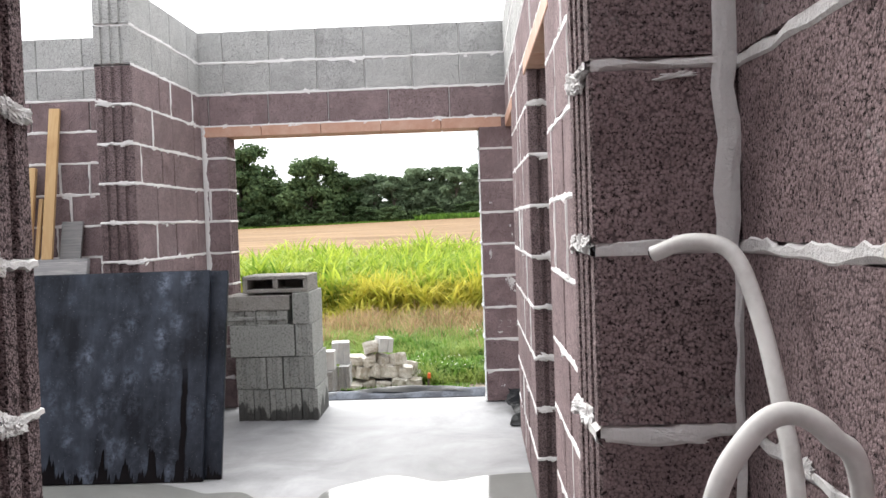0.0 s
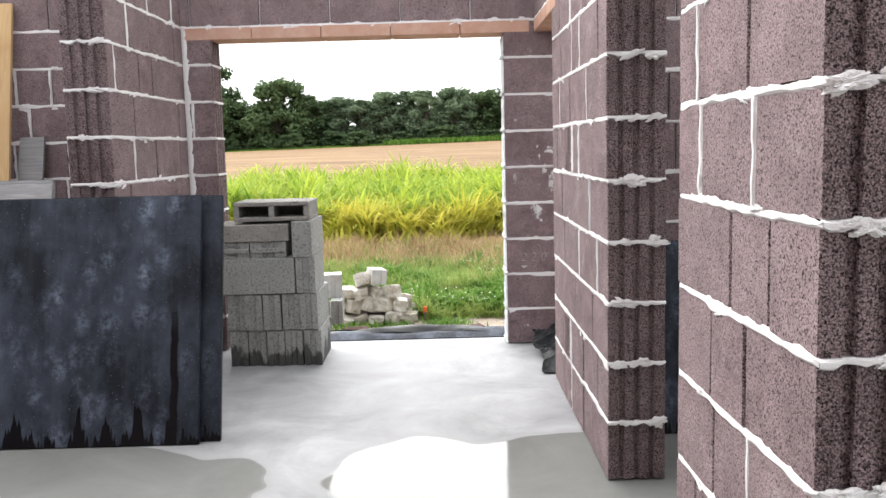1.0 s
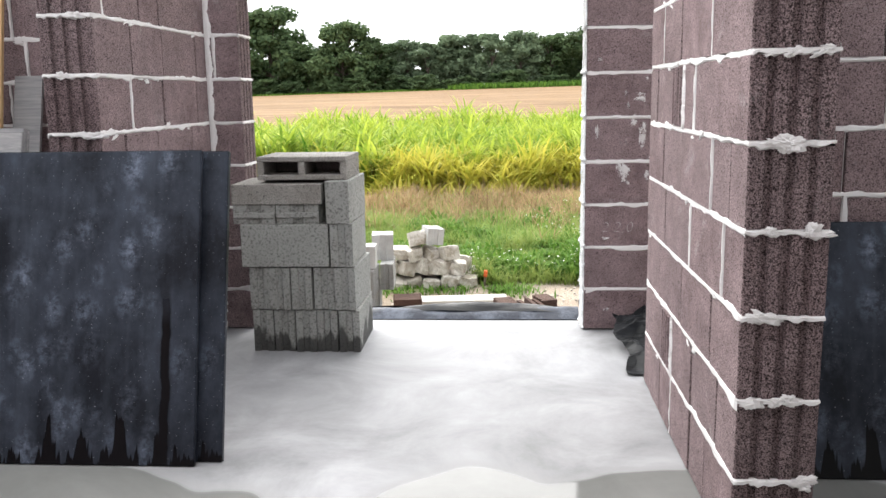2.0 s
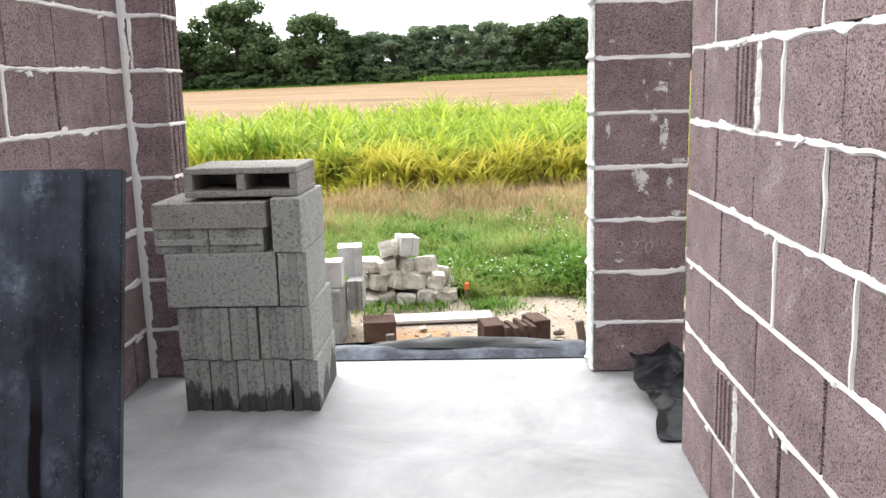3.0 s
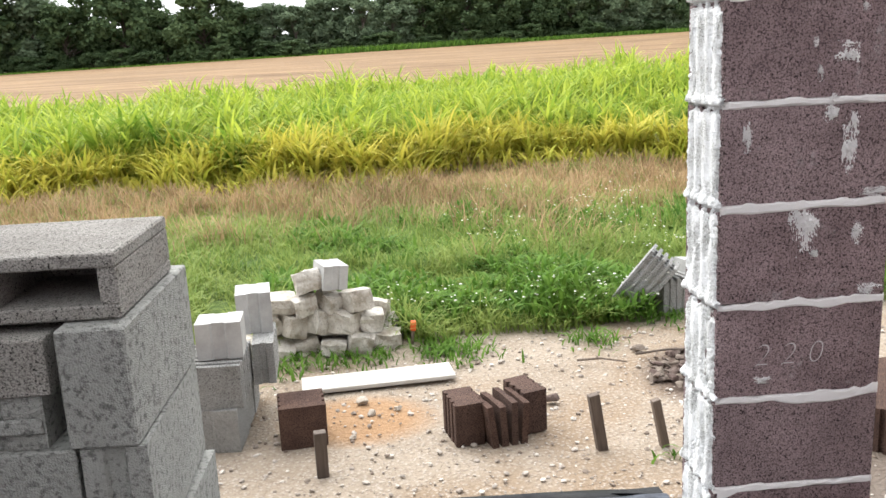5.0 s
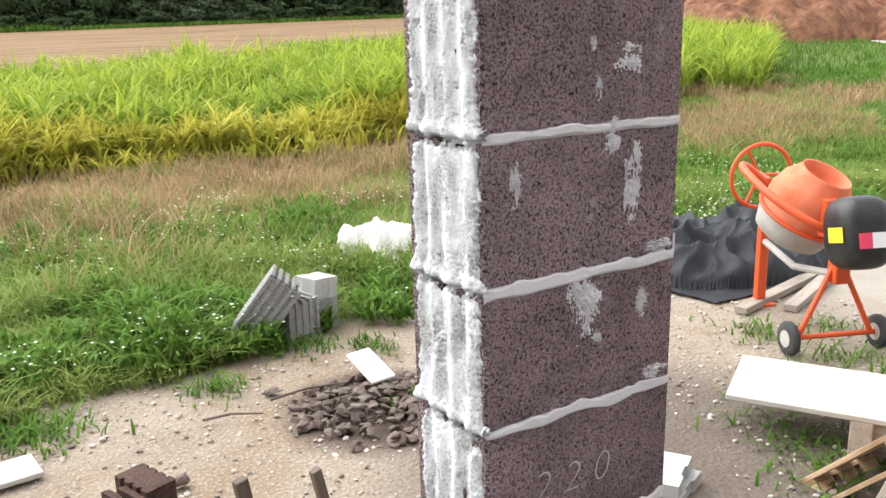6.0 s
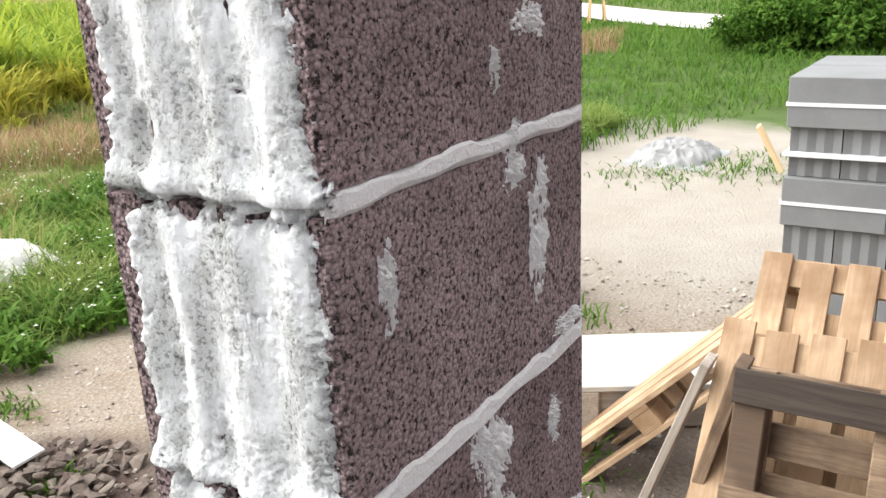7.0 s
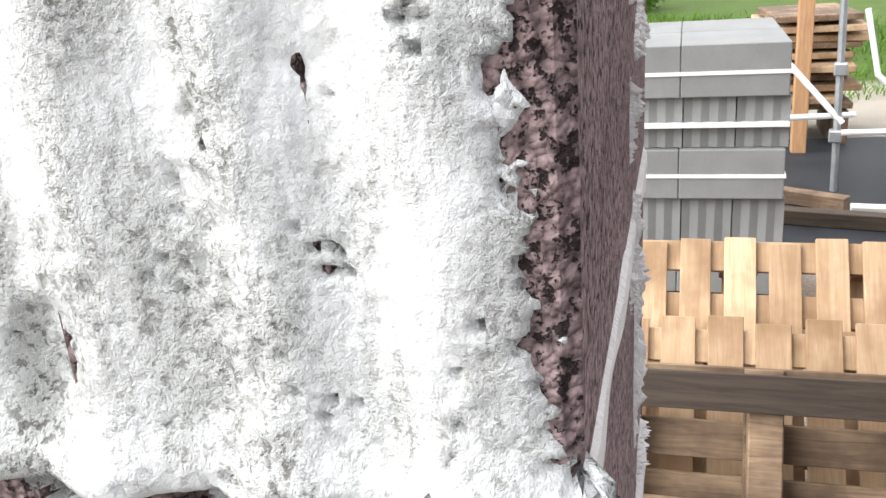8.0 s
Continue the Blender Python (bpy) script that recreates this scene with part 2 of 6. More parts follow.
def leaf_material(name, a, b, trans=0.35, per_object=False):
    k = Mat(name, 0.65, 0.08)
    rnd = k.n.new("ShaderNodeNewGeometry").outputs["Random Per Island"]
    co = k.coords("World")
    n = k.math("ADD", k.math("MULTIPLY", k.noise(co, 0.35, 3), 0.5), k.math("MULTIPLY", k.noise(co, 1.7, 4, 0.7), 0.7))
    f = k.ramp(k.math("ADD", k.math("MULTIPLY", rnd, 0.42), n), (0.45, 0.0), (1.1, 1.0))
    col = k.mix(f, a, b)
    if per_object:
        col = k.mix(k.math("MULTIPLY", k.rand(), 0.5), col, tuple(c * 0.55 for c in a))
    k.done(col)
    t = k.n.new("ShaderNodeBsdfTranslucent")
    k.put(t.inputs[0], col)
    mx = k.n.new("ShaderNodeMixShader")
    mx.inputs[0].default_value = trans
    k.l.new(k.b.outputs[0], mx.inputs[1])
    k.l.new(t.outputs[0], mx.inputs[2])
    k.l.new(mx.outputs[0], k.n["Material Output"].inputs[0])
    return k.m


def plain_material(name, a, b, scale=6.0, rough=0.7, spec=0.3, metal=0.0, bump=0.2, dist=0.003, fine=60, obj=True):
    k = Mat(name, rough, spec, metal)
    co = k.shift(k.coords()) if obj else k.coords("World")
    n1, n2 = k.noise(co, scale, 5, 0.65), k.noise(co, fine, 4, 0.7)
    col = k.mix(k.ramp(n1, (0.3, 0.0), (0.7, 1.0)), a, b)
    col = k.mix(k.math("MULTIPLY", n2, 0.35), col, tuple(c * 0.55 for c in a))
    r = k.math("ADD", k.math("MULTIPLY", n1, 0.25), rough - 0.12, True)
    return k.done(col, r, k.bump(k.math("ADD", n1, n2), bump, dist))


def wood_material(name, a, b, dark, along="z", rough=0.75, stain=(0.55, 0.6)):
    k = Mat(name, rough, 0.25)
    co = k.shift(k.coords())
    s = {"x": (2, 28, 28), "y": (28, 2, 28), "z": (28, 28, 2)}[along]
    g = k.noise(k.stretch(co, *s), 1.6, 5, 0.65, 1.2)
    n = k.noise(co, 3, 4)
    col = k.mix(k.ramp(g, (0.35, 0.0), (0.65, 1.0)), a, b)
    col = k.mix(k.ramp(n, (stain[0], 0.0), (stain[0] + 0.2, stain[1])), col, dark)
    col = k.mix(k.math("MULTIPLY", k.rand(), 0.5), col, dark)
    return k.done(col, None, k.bump(g, 0.4, 0.002))


TERRACOTTA = plain_material("terracotta_beam", (0.50, 0.27, 0.19), (0.62, 0.42, 0.33), 8)

# ---- the shell: block walls, floor ----
P, JOINT, T = 0.254, 0.018, 0.24
BLOCKS = {}


def block_mesh(length, mat, end_lo=True, end_hi=True, height=P - JOINT):
    """A building block with ribbed ends, its base at z = 0, centred, along x."""
    key = (round(length, 2), mat.name, round(height, 3))
    if key in BLOCKS:
        return BLOCKS[key]
    h, w, d, g, r = length / 2, T / 2, 0.014, 0.013, 0.005
    prof = [(-w + r, 0.0)]
    for c in (-0.062, 0.0, 0.062):
        prof += [(c - g, 0.0), (c - g + 0.005, -d), (c + g - 0.005, -d), (c + g, 0.0)]
    prof += [(w - r, 0.0)]
    outline = [(h + o, v) for v, o in prof] + [(h - r, w)] + [(-h + r, w)] + [(-h - o, -v) for v, o in prof] + [(-h + r, -w), (h - r, -w)]
    bm = prism(outline, 0, height)
    for v in bm.verts:
        v.co += noise.noise_vector(v.co * 23 + Vector((length * 31, 0, 0))) * 0.0022
    bm.normal_update()
    for f in bm.faces:
        c = f.calc_center_median()
        if abs(c.x) > h - 0.03 and abs(f.normal.z) < 0.5 and abs(c.y) < w - 0.001:
            f.material_index = 1
    me = bpy.data.meshes.new("block")
    bm.to_mesh(me)
    bm.free()
    me.materials.append(mat)
    me.materials.append(BROWN_END if mat is BROWN else mat)
    BLOCKS[key] = me
    return me


class Soup:
    """Vertices and faces gathered for one mesh."""

    def __init__(self):
        self.v, self.f = [], []

    def ribbon(self, pts):
        """pts: rows of equal length; faces between neighbouring rows."""
        n, base = len(pts[0]), len(self.v)
        for row in pts:
            self.v += row
        for i in range(len(pts) - 1):
            for j in range(n - 1):
                a = base + i * n + j
                self.f.append((a, a + 1, a + 1 + n, a + n))

    def box(self, lo, hi):
        b = len(self.v)
        self.v += [(x, y, z) for z in (lo[2], hi[2]) for y in (lo[1], hi[1]) for x in (lo[0], hi[0])]
        self.f += [tuple(b + i for i in q) for q in ((0, 2, 3, 1), (4, 5, 7, 6), (0, 1, 5, 4), (2, 6, 7, 3), (0, 4, 6, 2), (1, 3, 7, 5))]

    def mesh(self, name):
        me = bpy.data.meshes.new(name)
        me.from_pydata(self.v, [], self.f)
        return me


def block_wall(name, label, axis, face, segs, seed=1, thick=T, units=(0.38, 0.38, 0.49, 0.24), dz=0.0, stems=0.45):
    """A wall along x or y whose low face is at face. segs: (from, to, first course, past the last course, material, block lengths)."""
    rnd = random.Random(seed)
    root = empty(name)
    tagged(root, label, "wall", kind="structure")
    soup = Soup()

    def at(a, d, z):
        return (a, face + d, z + dz) if axis == "x" else (face + d, a, z + dz)

    def bead(a0, a1, z, half, d, out):
        n = max(2, int((a1 - a0) / 0.016))
        rows = []
        for i in range(n + 1):
            a = a0 + (a1 - a0) * i / n
            w1 = noise.noise(Vector((a * 11, z * 7, d * 9 + seed))) * 0.010 + noise.noise(Vector((a * 37, z * 9, d * 5))) * 0.007 + noise.noise(Vector((a * 83, z * 9, d * 5 + 2))) * 0.004 + 0.02 * max(0.0, noise.noise(Vector((a * 5.3, z * 17, seed))) - 0.25)
            w2 = noise.noise(Vector((a * 13, z * 5 + 4, d * 9 + seed))) * 0.009 - 0.03 * max(0.0, noise.noise(Vector((a * 6.1, z * 23 + 2, seed))) - 0.22)
            b = 0.001 + 0.003 * (0.5 + 0.5 * noise.noise(Vector((a * 17, z * 13, d + 8))))
            if i in (0, n):
                b = -0.003
            rows.append([at(a, d - out * 0.004, z - half - 0.004 + w2), at(a, d + out * b, z - half * 0.6 + w2), at(a, d + out * b * 0.8, z + half * 0.6 + w1), at(a, d - out * 0.004, z + half + 0.002 + w1)])
        soup.ribbon(rows)

    def stem(a, z0, z1, gap_half, d, out):
        rows = []
        for i in range(9):
            z = z0 + (z1 - z0) * i / 8
            w = noise.noise(Vector((a * 9, z * 21, d + seed))) * 0.009
            half = gap_half * (1.0 + 0.9 * max(-0.5, noise.noise(Vector((a * 7, z * 9, seed + 3)))))
            b = 0.003 + 0.004 * noise.noise(Vector((a * 3, z * 17, d)))
            rows.append([at(a - half + w, d - out * 0.004, z), at(a - half * 0.5 + w, d + out * b, z), at(a + half * 0.5 + w, d + out * b, z), at(a + half + w, d - out * 0.004, z)])
        soup.ribbon(rows)

    for a0, a1, c0, c1, mat, lengths in segs:
        lo, hi = at(a0 + 0.02, 0.014, c0 * P + 0.006), at(a1 - 0.02, thick - 0.014, c1 * P - 0.006)
        soup.box([min(p) for p in zip(lo, hi)], [max(p) for p in zip(lo, hi)])
        for c in range(c0, c1):
            z = c * P
            a = a0
            row = []
            lens = lengths or units
            first = True
            while a < a1 - 0.005:
                ln = rnd.choice(lens)
                if first and not lengths:
                    ln *= (1.0, 0.5, 0.72)[c % 3]
                first = False
                wet = rnd.random() < stems and len(lens) > 1
                gap = rnd.choice((0.014, 0.02)) if wet else 0.003
                if a1 - (a + ln) < 0.13:
                    ln, gap, wet = a1 - a, 0.0, False
                row.append((a, a + ln - gap, wet, gap))
                a += ln
            for b0, b1, wet, gap in row:
                ob = new("block", block_mesh(b1 - b0, mat))
                ob.parent = root
                ob.location = at((b0 + b1) / 2, thick / 2 + rnd.uniform(-0.0025, 0.0025), z + JOINT / 2)
                ob.rotation_euler = (0, 0, (0 if axis == "x" else math.pi / 2) + rnd.choice((0, math.pi)))
                me_len = round(b1 - b0, 2)
                ob.scale = ((b1 - b0) / me_len if me_len else 1, thick / T, 1)
                if wet:
                    for d, out in ((0, -1), (thick, 1)):
                        stem(b1 + gap / 2, z + 0.004, z + P - 0.004, gap * 0.62, d, out)
            if c > 0:
                for d, out in ((0, -1), (thick, 1)):
                    bead(a0 + 0.001, a1 - 0.001, z, JOINT * 0.5, d, out)
    part_mesh("mortar", soup.mesh("mortar"), MORTAR, root, "pale grey mortar joints")
    return root


B, G = BROWN, GREY
NY, EX, SY = 6.915, 0.29, 1.2
block_wall("wall_north", "brown and grey block wall with a wide opening", "x", NY, [
    (-5.0, -1.955, 0, 9, B, None), (0.075, 0.515, 0, 9, B, (0.44,)),
    (-5.0, 0.53, 9, 10, B, (0.485,)), (-5.0, 0.53, 10, 12, G, (0.38,))], 3)
block_wall("wall_west_stub", "brown block wall stub with pale mortar joints", "y", -2.395, [
    (5.5, NY - 0.004, 0, 10, B, None), (5.5, NY - 0.004, 10, 12, G, (0.38,))], 5)
block_wall("wall_east", "brown block wall with two doorways, grey on top", "y", EX, [
    (2.33, 3.25, 0, 9, B, None), (4.31, 5.975, 0, 9, B, None),
    (2.33, NY - 0.004, 9, 10, B, None), (2.33, NY - 0.004, 10, 12, G, (0.38,))], 8)
block_wall("wall_east_cross_1", "grey block wall with thin mortar joints", "x", 2.6, [(EX + T + 0.004, 3.2, 0, 12, G, None)], 11)
block_wall("wall_east_cross_2", "brown block wall in the shaded side room", "x", 5.2, [(EX + T + 0.004, 3.2, 0, 10, B, None)], 12)
block_wall("wall_south", "rough brown block wall with a narrow doorway", "x", SY, [
    (-5.0, -0.745, -1, 9, B, None), (0.168, 0.366, -1, 9, B, (0.198,)),
    (-5.0, 0.366, 9, 11, B, None)], 14, dz=0.142)
block_wall("wall_hall_east", "rough brown block wall beside the narrow doorway", "y", 0.37, [(-1.4, SY + T, -1, 12, B, (0.71,))], 17, dz=0.142, stems=0.0)
# two unseen walls, added close and tall to cut the hall's sky light
block_wall("wall_hall_south", "unseen brown block wall added to shade the hall", "x", -1.644, [(-1.6, 0.61, 0, 14, B, None)], 18)
block_wall("wall_hall_west", "unseen brown block wall added to shade the hall", "y", -1.6, [(-1.4, SY - 0.004, 0, 14, B, None)], 19)
block_wall("wall_west", "brown block wall closing the side room", "y", -5.24, [(SY, NY + T, 0, 12, B, None)], 15)
block_wall("wall_east_outer", "brown block wall closing the side room", "y", 3.204, [(2.6, 5.44, 0, 10, B, None)], 16)


def floor_slab():
    ob = part("floor", prism([(-5.3, -2.5), (3.5, -2.5), (3.5, 5.5), (0.56, 5.5), (0.56, 7.135), (-5.3, 7.135)], -0.75, 0.0), FLOOR)
    tagged(ob, "pale smoothed concrete slab with wet patches", "floor", kind="structure")


floor_slab()


def lintel(name, lo, hi, along):
    """Two terracotta channels filled with concrete, side by side."""
    root = empty(name)
    tagged(root, "terracotta lintel beams smeared with mortar", "lintel", kind="structure")
    i = 1 if along == "x" else 0
    mid = (lo[i] + hi[i]) / 2
    for s0, s1 in ((lo[i], mid - 0.004), (mid + 0.004, hi[i])):
        l, h = list(lo), list(hi)
        l[i], h[i] = s0, s1
        j = 1 - i
        n = 5
        for q in range(n):
            l2, h2 = list(l), list(h)
            l2[j] = l[j] + (h[j] - l[j]) * q / n
            h2[j] = l[j] + (h[j] - l[j]) * (q + 1) / n - 0.004
            part("channel", box(l2, h2, bevel=0.004), TERRACOTTA, root)
    return root


lintel("lintel_north", (-2.15, NY - 0.004, 2.2), (0.26, NY + T + 0.004, 2.284), "x")
lintel("lintel_east_1", (EX - 0.004, 3.05, 2.2), (EX + T + 0.004, 4.5, 2.284), "y")
lintel("lintel_east_2", (EX - 0.004, 5.8, 2.2), (EX + T + 0.004, 6.91, 2.284), "y")
lintel("lintel_south", (-0.88, SY - 0.004, 2.2), (0.42, SY + T + 0.004, 2.284), "x")

# ---- the land outside ----
def land(x, y):
    """Height of the ground: a flat yard, then fields that climb gently to the north-east."""
    f = max(0.0, y - 19.0)
    tilt = 0.017 * x * min(1.0, f / 110.0)
    return -0.6 + 0.025 * min(f, 140) + max(-1.5, min(2.5, tilt))


def ground_sheet():
    xs = sorted({*(-900 + 100 * i for i in range(19)), *(-80 + 5 * i for i in range(37)), *(-8 + 0.5 * i for i in range(41))})
    ys = sorted({*(-600 + 100 * i for i in range(7)), *(-40 + 5 * i for i in range(40)), *(6 + 0.4 * i for i in range(38)), 200, 260, 400, 900})
    v = []
    for y in ys:
        for x in xs:
            z = land(x, y)
            if 7.3 < y < 22 and -9 < x < 13:
                z += 0.03 * noise.noise(Vector((x * 0.9, y * 0.9, 0))) + 0.012 * noise.noise(Vector((x * 3, y * 3, 2)))
            v.append((x, y, z))
    n = len(xs)
    f = [(j * n + i, j * n + i + 1, (j + 1) * n + i + 1, (j + 1) * n + i) for j in range(len(ys) - 1) for i in range(n - 1)]
    me = bpy.data.meshes.new("ground")
    me.from_pydata(v, [], f)
    ob = smooth(part_mesh("ground", me, GROUND))
    tagged(ob, "sandy gravel yard running into turf and a stubble field", "ground", kind="structure")


ground_sheet()

rng = np.random.default_rng(4)


def blades(name, label, category, xs, ys, zs, height, width, lean, segs, material, grow=1.0):
    """Bent, tapering blades standing at the places given: one mesh."""
    n = len(xs)
    ang = rng.uniform(0, 2 * np.pi, n)
    tilt = lean * rng.uniform(0.3, 1.4, n)
    h = height * rng.uniform(0.6, 1.25, n) * grow
    w = width * rng.uniform(0.7, 1.3, n)
    px, py = -np.sin(ang), np.cos(ang)
    verts = np.zeros((n, 2 * segs + 1, 3))
    for k in range(segs + 1):
        s = k / segs
        out = tilt * h * s ** 1.8
        up = h * (s - 0.35 * np.minimum(tilt, 1.3) * s ** 3)
        cx, cy, cz = xs + np.cos(ang) * out, ys + np.sin(ang) * out, zs + up
        ww = w * (1 - s) ** 0.6 * (0.6 + 0.4 * min(1, s * 4))
        if k < segs:
            verts[:, 2 * k] = np.stack([cx - px * ww, cy - py * ww, cz], 1)
            verts[:, 2 * k + 1] = np.stack([cx + px * ww, cy + py * ww, cz], 1)
        else:
            verts[:, 2 * segs] = np.stack([cx, cy, cz], 1)
    m = 2 * segs + 1
    loops, starts = [], []
    base = (np.arange(n) * m)[:, None]
    quads = np.concatenate([base + np.array([[2 * k, 2 * k + 1, 2 * k + 3, 2 * k + 2]]) for k in range(segs - 1)], 0) if segs > 1 else np.zeros((0, 4), int)
    tris = base + np.array([[m - 3, m - 2, m - 1]])
    me = bpy.data.meshes.new(name)
    me.vertices.add(n * m)
    me.vertices.foreach_set("co", verts.astype(np.float32).ravel())
    flat = np.concatenate([quads.ravel(), tris.ravel()]).astype(np.int32)
    me.loops.add(len(flat))
    me.loops.foreach_set("vertex_index", flat)
    nf = len(quads) + len(tris)
    me.polygons.add(nf)
    st = np.concatenate([np.arange(len(quads)) * 4, len(quads) * 4 + np.arange(len(tris)) * 3]).astype(np.int32)
    me.polygons.foreach_set("loop_start", st)
    me.update(calc_edges=True)
    ob = part_mesh(name, me, material)
    tagged(ob, label, category, kind="stuff")
    return ob


LAND = np.vectorize(land)
CROP = leaf_material("maize_leaf", (0.075, 0.185, 0.02), (0.39, 0.455, 0.065), 0.42)
CROP_YELLOW = leaf_material("yellowing_maize_leaf", (0.24, 0.30, 0.03), (0.52, 0.46, 0.08), 0.35)
GRASS = leaf_material("meadow_grass_leaf", (0.07, 0.16, 0.025), (0.26, 0.32, 0.085), 0.35)
WEED = leaf_material("leafy_weed", (0.036, 0.10, 0.014), (0.13, 0.235, 0.038), 0.35)
SEED = leaf_material("reddish_seed_grass", (0.16, 0.10, 0.055), (0.44, 0.31, 0.17), 0.3)


def crop_front(x):
    return 19.6 + 0.09 * (x + 6) + 0.5 * np.sin(x * 0.9) + 0.3 * np.sin(x * 2.3)


def clumps(x, y, scale, seed):
    return np.array([noise.noise(Vector((a * scale, b * scale, seed))) for a, b in zip(x, y)])


def field_of_maize():
    n = 8200
    x = rng.uniform(-34, 40, n)
    depth = rng.uniform(0, 1, n) ** 1.35 * (14.0 + 0.3 * np.maximum(0, x))
    y = crop_front(x) + depth
    keep = (x < 19.0 + (y - 21) * 1.3) & (clumps(x, y, 0.55, 7) > -0.36)
    x, y = x[keep], y[keep]
    grow = 1 + 0.012 * np.maximum(0, x) + 0.42 * clumps(x, y, 0.3, 2) + 0.3 * clumps(x, y, 1.3, 4)
    k = 10
    xs = np.repeat(x, k) + rng.normal(0, 0.035, len(x) * k)
    ys = np.repeat(y, k) + rng.normal(0, 0.035, len(x) * k)
    g = np.repeat(grow.clip(0.5, 1.7), k)
    zs = LAND(xs, ys) + rng.uniform(0, 0.5, len(xs)) * g
    blades("maize_crop", "dense bright green maize standing in the field", "crop", xs, ys, zs, 0.82, 0.038, 1.05, 4, CROP, g)
    n = 2600
    x = rng.uniform(-34, 15, n)
    y = crop_front(x) + rng.uniform(-1.0, 0.6, n)
    keep = clumps(x, y, 0.8, 3) > -0.2
    x, y = x[keep], y[keep]
    n = len(x)
    xs, ys = np.repeat(x, 8) + rng.normal(0, 0.04, n * 8), np.repeat(y, 8) + rng.normal(0, 0.04, n * 8)
    zs = LAND(xs, ys) + rng.uniform(0, 0.2, len(xs))
    g = np.repeat((1 + 0.6 * clumps(x, y, 0.9, 8)).clip(0.4, 1.6), 8)
    n = 9000
    fx = rng.uniform(-34, 15, n)
    fy = crop_front(fx) - 1.5 * rng.random(n) ** 1.4
    fg = (1 + 0.9 * clumps(fx, fy, 1.1, 5)).clip(0.3, 1.8)
    xs, ys, g = np.concatenate([xs, fx]), np.concatenate([ys, fy]), np.concatenate([g, 0.62 * fg])
    zs = np.concatenate([zs, LAND(fx, fy) + rng.uniform(0, 0.08, n)])
    blades("maize_crop_edge", "yellowing maize along the edge of the field", "crop", xs, ys, zs, 0.75, 0.03, 1.05, 4, CROP_YELLOW, g)


field_of_maize()


def meadow():
    n = 170000
    y = 10.7 + rng.uniform(0, 1, n) ** 1.25 * 10.5
    x = rng.uniform(-0.75, 0.95, n) * (y - 1.0) + 1.5
    x, y = x[(x < 26)], y[(x < 26)]
    wob, tuft = clumps(x, y, 0.5, 3), clumps(x, y, 2.1, 6)
    keep = (y + wob * 1.0 > 10.75) & (tuft > -0.42)
    x, y, wob, tuft = x[keep], y[keep], wob[keep], tuft[keep]
    red = (y + wob * 3.4 + tuft * 2.0 + rng.normal(0, 0.7, len(x)) > 15.6) & (x < 15) & (rng.random(len(x)) > 0.22 + 0.5 * wob.clip(0, 1))
    g = ~red
    blades("meadow_grass", "long green meadow grass beside the yard", "grass", x[g], y[g], LAND(x[g], y[g]) - 0.01, 0.25, 0.0075, 1.0, 3, GRASS, (0.95 + 0.9 * wob[g] + 1.0 * tuft[g]).clip(0.3, 1.9))
    blades("seeding_grass", "dry reddish seeding grass along the field", "grass", x[red], y[red], LAND(x[red], y[red]) - 0.01, 0.33, 0.007, 0.75, 3, SEED, (1.0 + 0.7 * wob[red] + 0.8 * tuft[red] - 0.25 * (y[red] > 18.2)).clip(0.25, 1.7))
    n = 84000
    x = rng.uniform(5.5, 34, n)
    y = rng.uniform(0, 26, n)
    keep = ((y > 11.2 - 0.35 * np.maximum(0, x - 6.5)) & (x - 0.2 * y > 4)) | ((x > 9.6 + 0.6 * np.sin(y * 1.7)) & (y < 8.5))
    keep2 = np.abs((x - 24) * 0.7234 - (y - 8) * 0.6905) > 2.6
    x, y = x[keep & keep2], y[keep & keep2]
    wob, tuft = clumps(x, y, 0.3, 5), clumps(x, y, 1.2, 9)
    far = np.hypot(x, y - 6.8) + wob * 5 + tuft * 3
    dry = (far > 21) & (far < 28) & (y > 0.35 * x + 7.5)
    g = ~dry
    blades("lawn_grass", "rough green grass east of the yard", "grass", x[g], y[g], LAND(x[g], y[g]) - 0.01, 0.26, 0.011, 1.25, 3, WEED, (1 + 0.8 * tuft[g] + 0.5 * wob[g]).clip(0.35, 1.9))
    blades("dry_grass_patch", "dry brown grass among the green", "grass", x[dry], y[dry], LAND(x[dry], y[dry]) - 0.01, 0.4, 0.011, 0.7, 3, SEED, (1 + 0.8 * tuft[dry]).clip(0.4, 1.8))
    n = 40000
    x, y = rng.uniform(20, 75, n), rng.uniform(6, 60, n)
    off = np.abs((x - 24) * 0.7234 - (y - 8) * 0.6905)
    x, y = x[off > 2.7], y[off > 2.7]
    blades("far_grass", "rough green grass beyond the road", "grass", x, y, LAND(x, y) - 0.02, 0.4, 0.03, 0.7, 2, WEED)
    # leafy low weeds at the edge of the yard, standing in bunches
    n = 30000
    x = rng.uniform(-1.8, 9.0, n)
    y = 10.9 + rng.uniform(0, 1, n) ** 1.5 * 4.2
    w = clumps(x, y, 0.9, 12) + 0.6 * clumps(x, y, 3.1, 2)
    x, y, w = x[w > 0.0], y[w > 0.0], w[w > 0.0]
    blades("leafy_weeds", "low leafy green weeds at the yard edge", "weeds", x, y, LAND(x, y) + rng.uniform(0, 1, len(x)) * (0.08 + 0.3 * w), 0.13, 0.018, 1.2, 3, WEED)


meadow()

LEAF = leaf_material("dark_tree_leaf", (0.035, 0.068, 0.032), (0.12, 0.17, 0.075), 0.25, True)
WILLOW = leaf_material("pale_tree_leaf", (0.085, 0.13, 0.075), (0.23, 0.30, 0.18), 0.3, True)
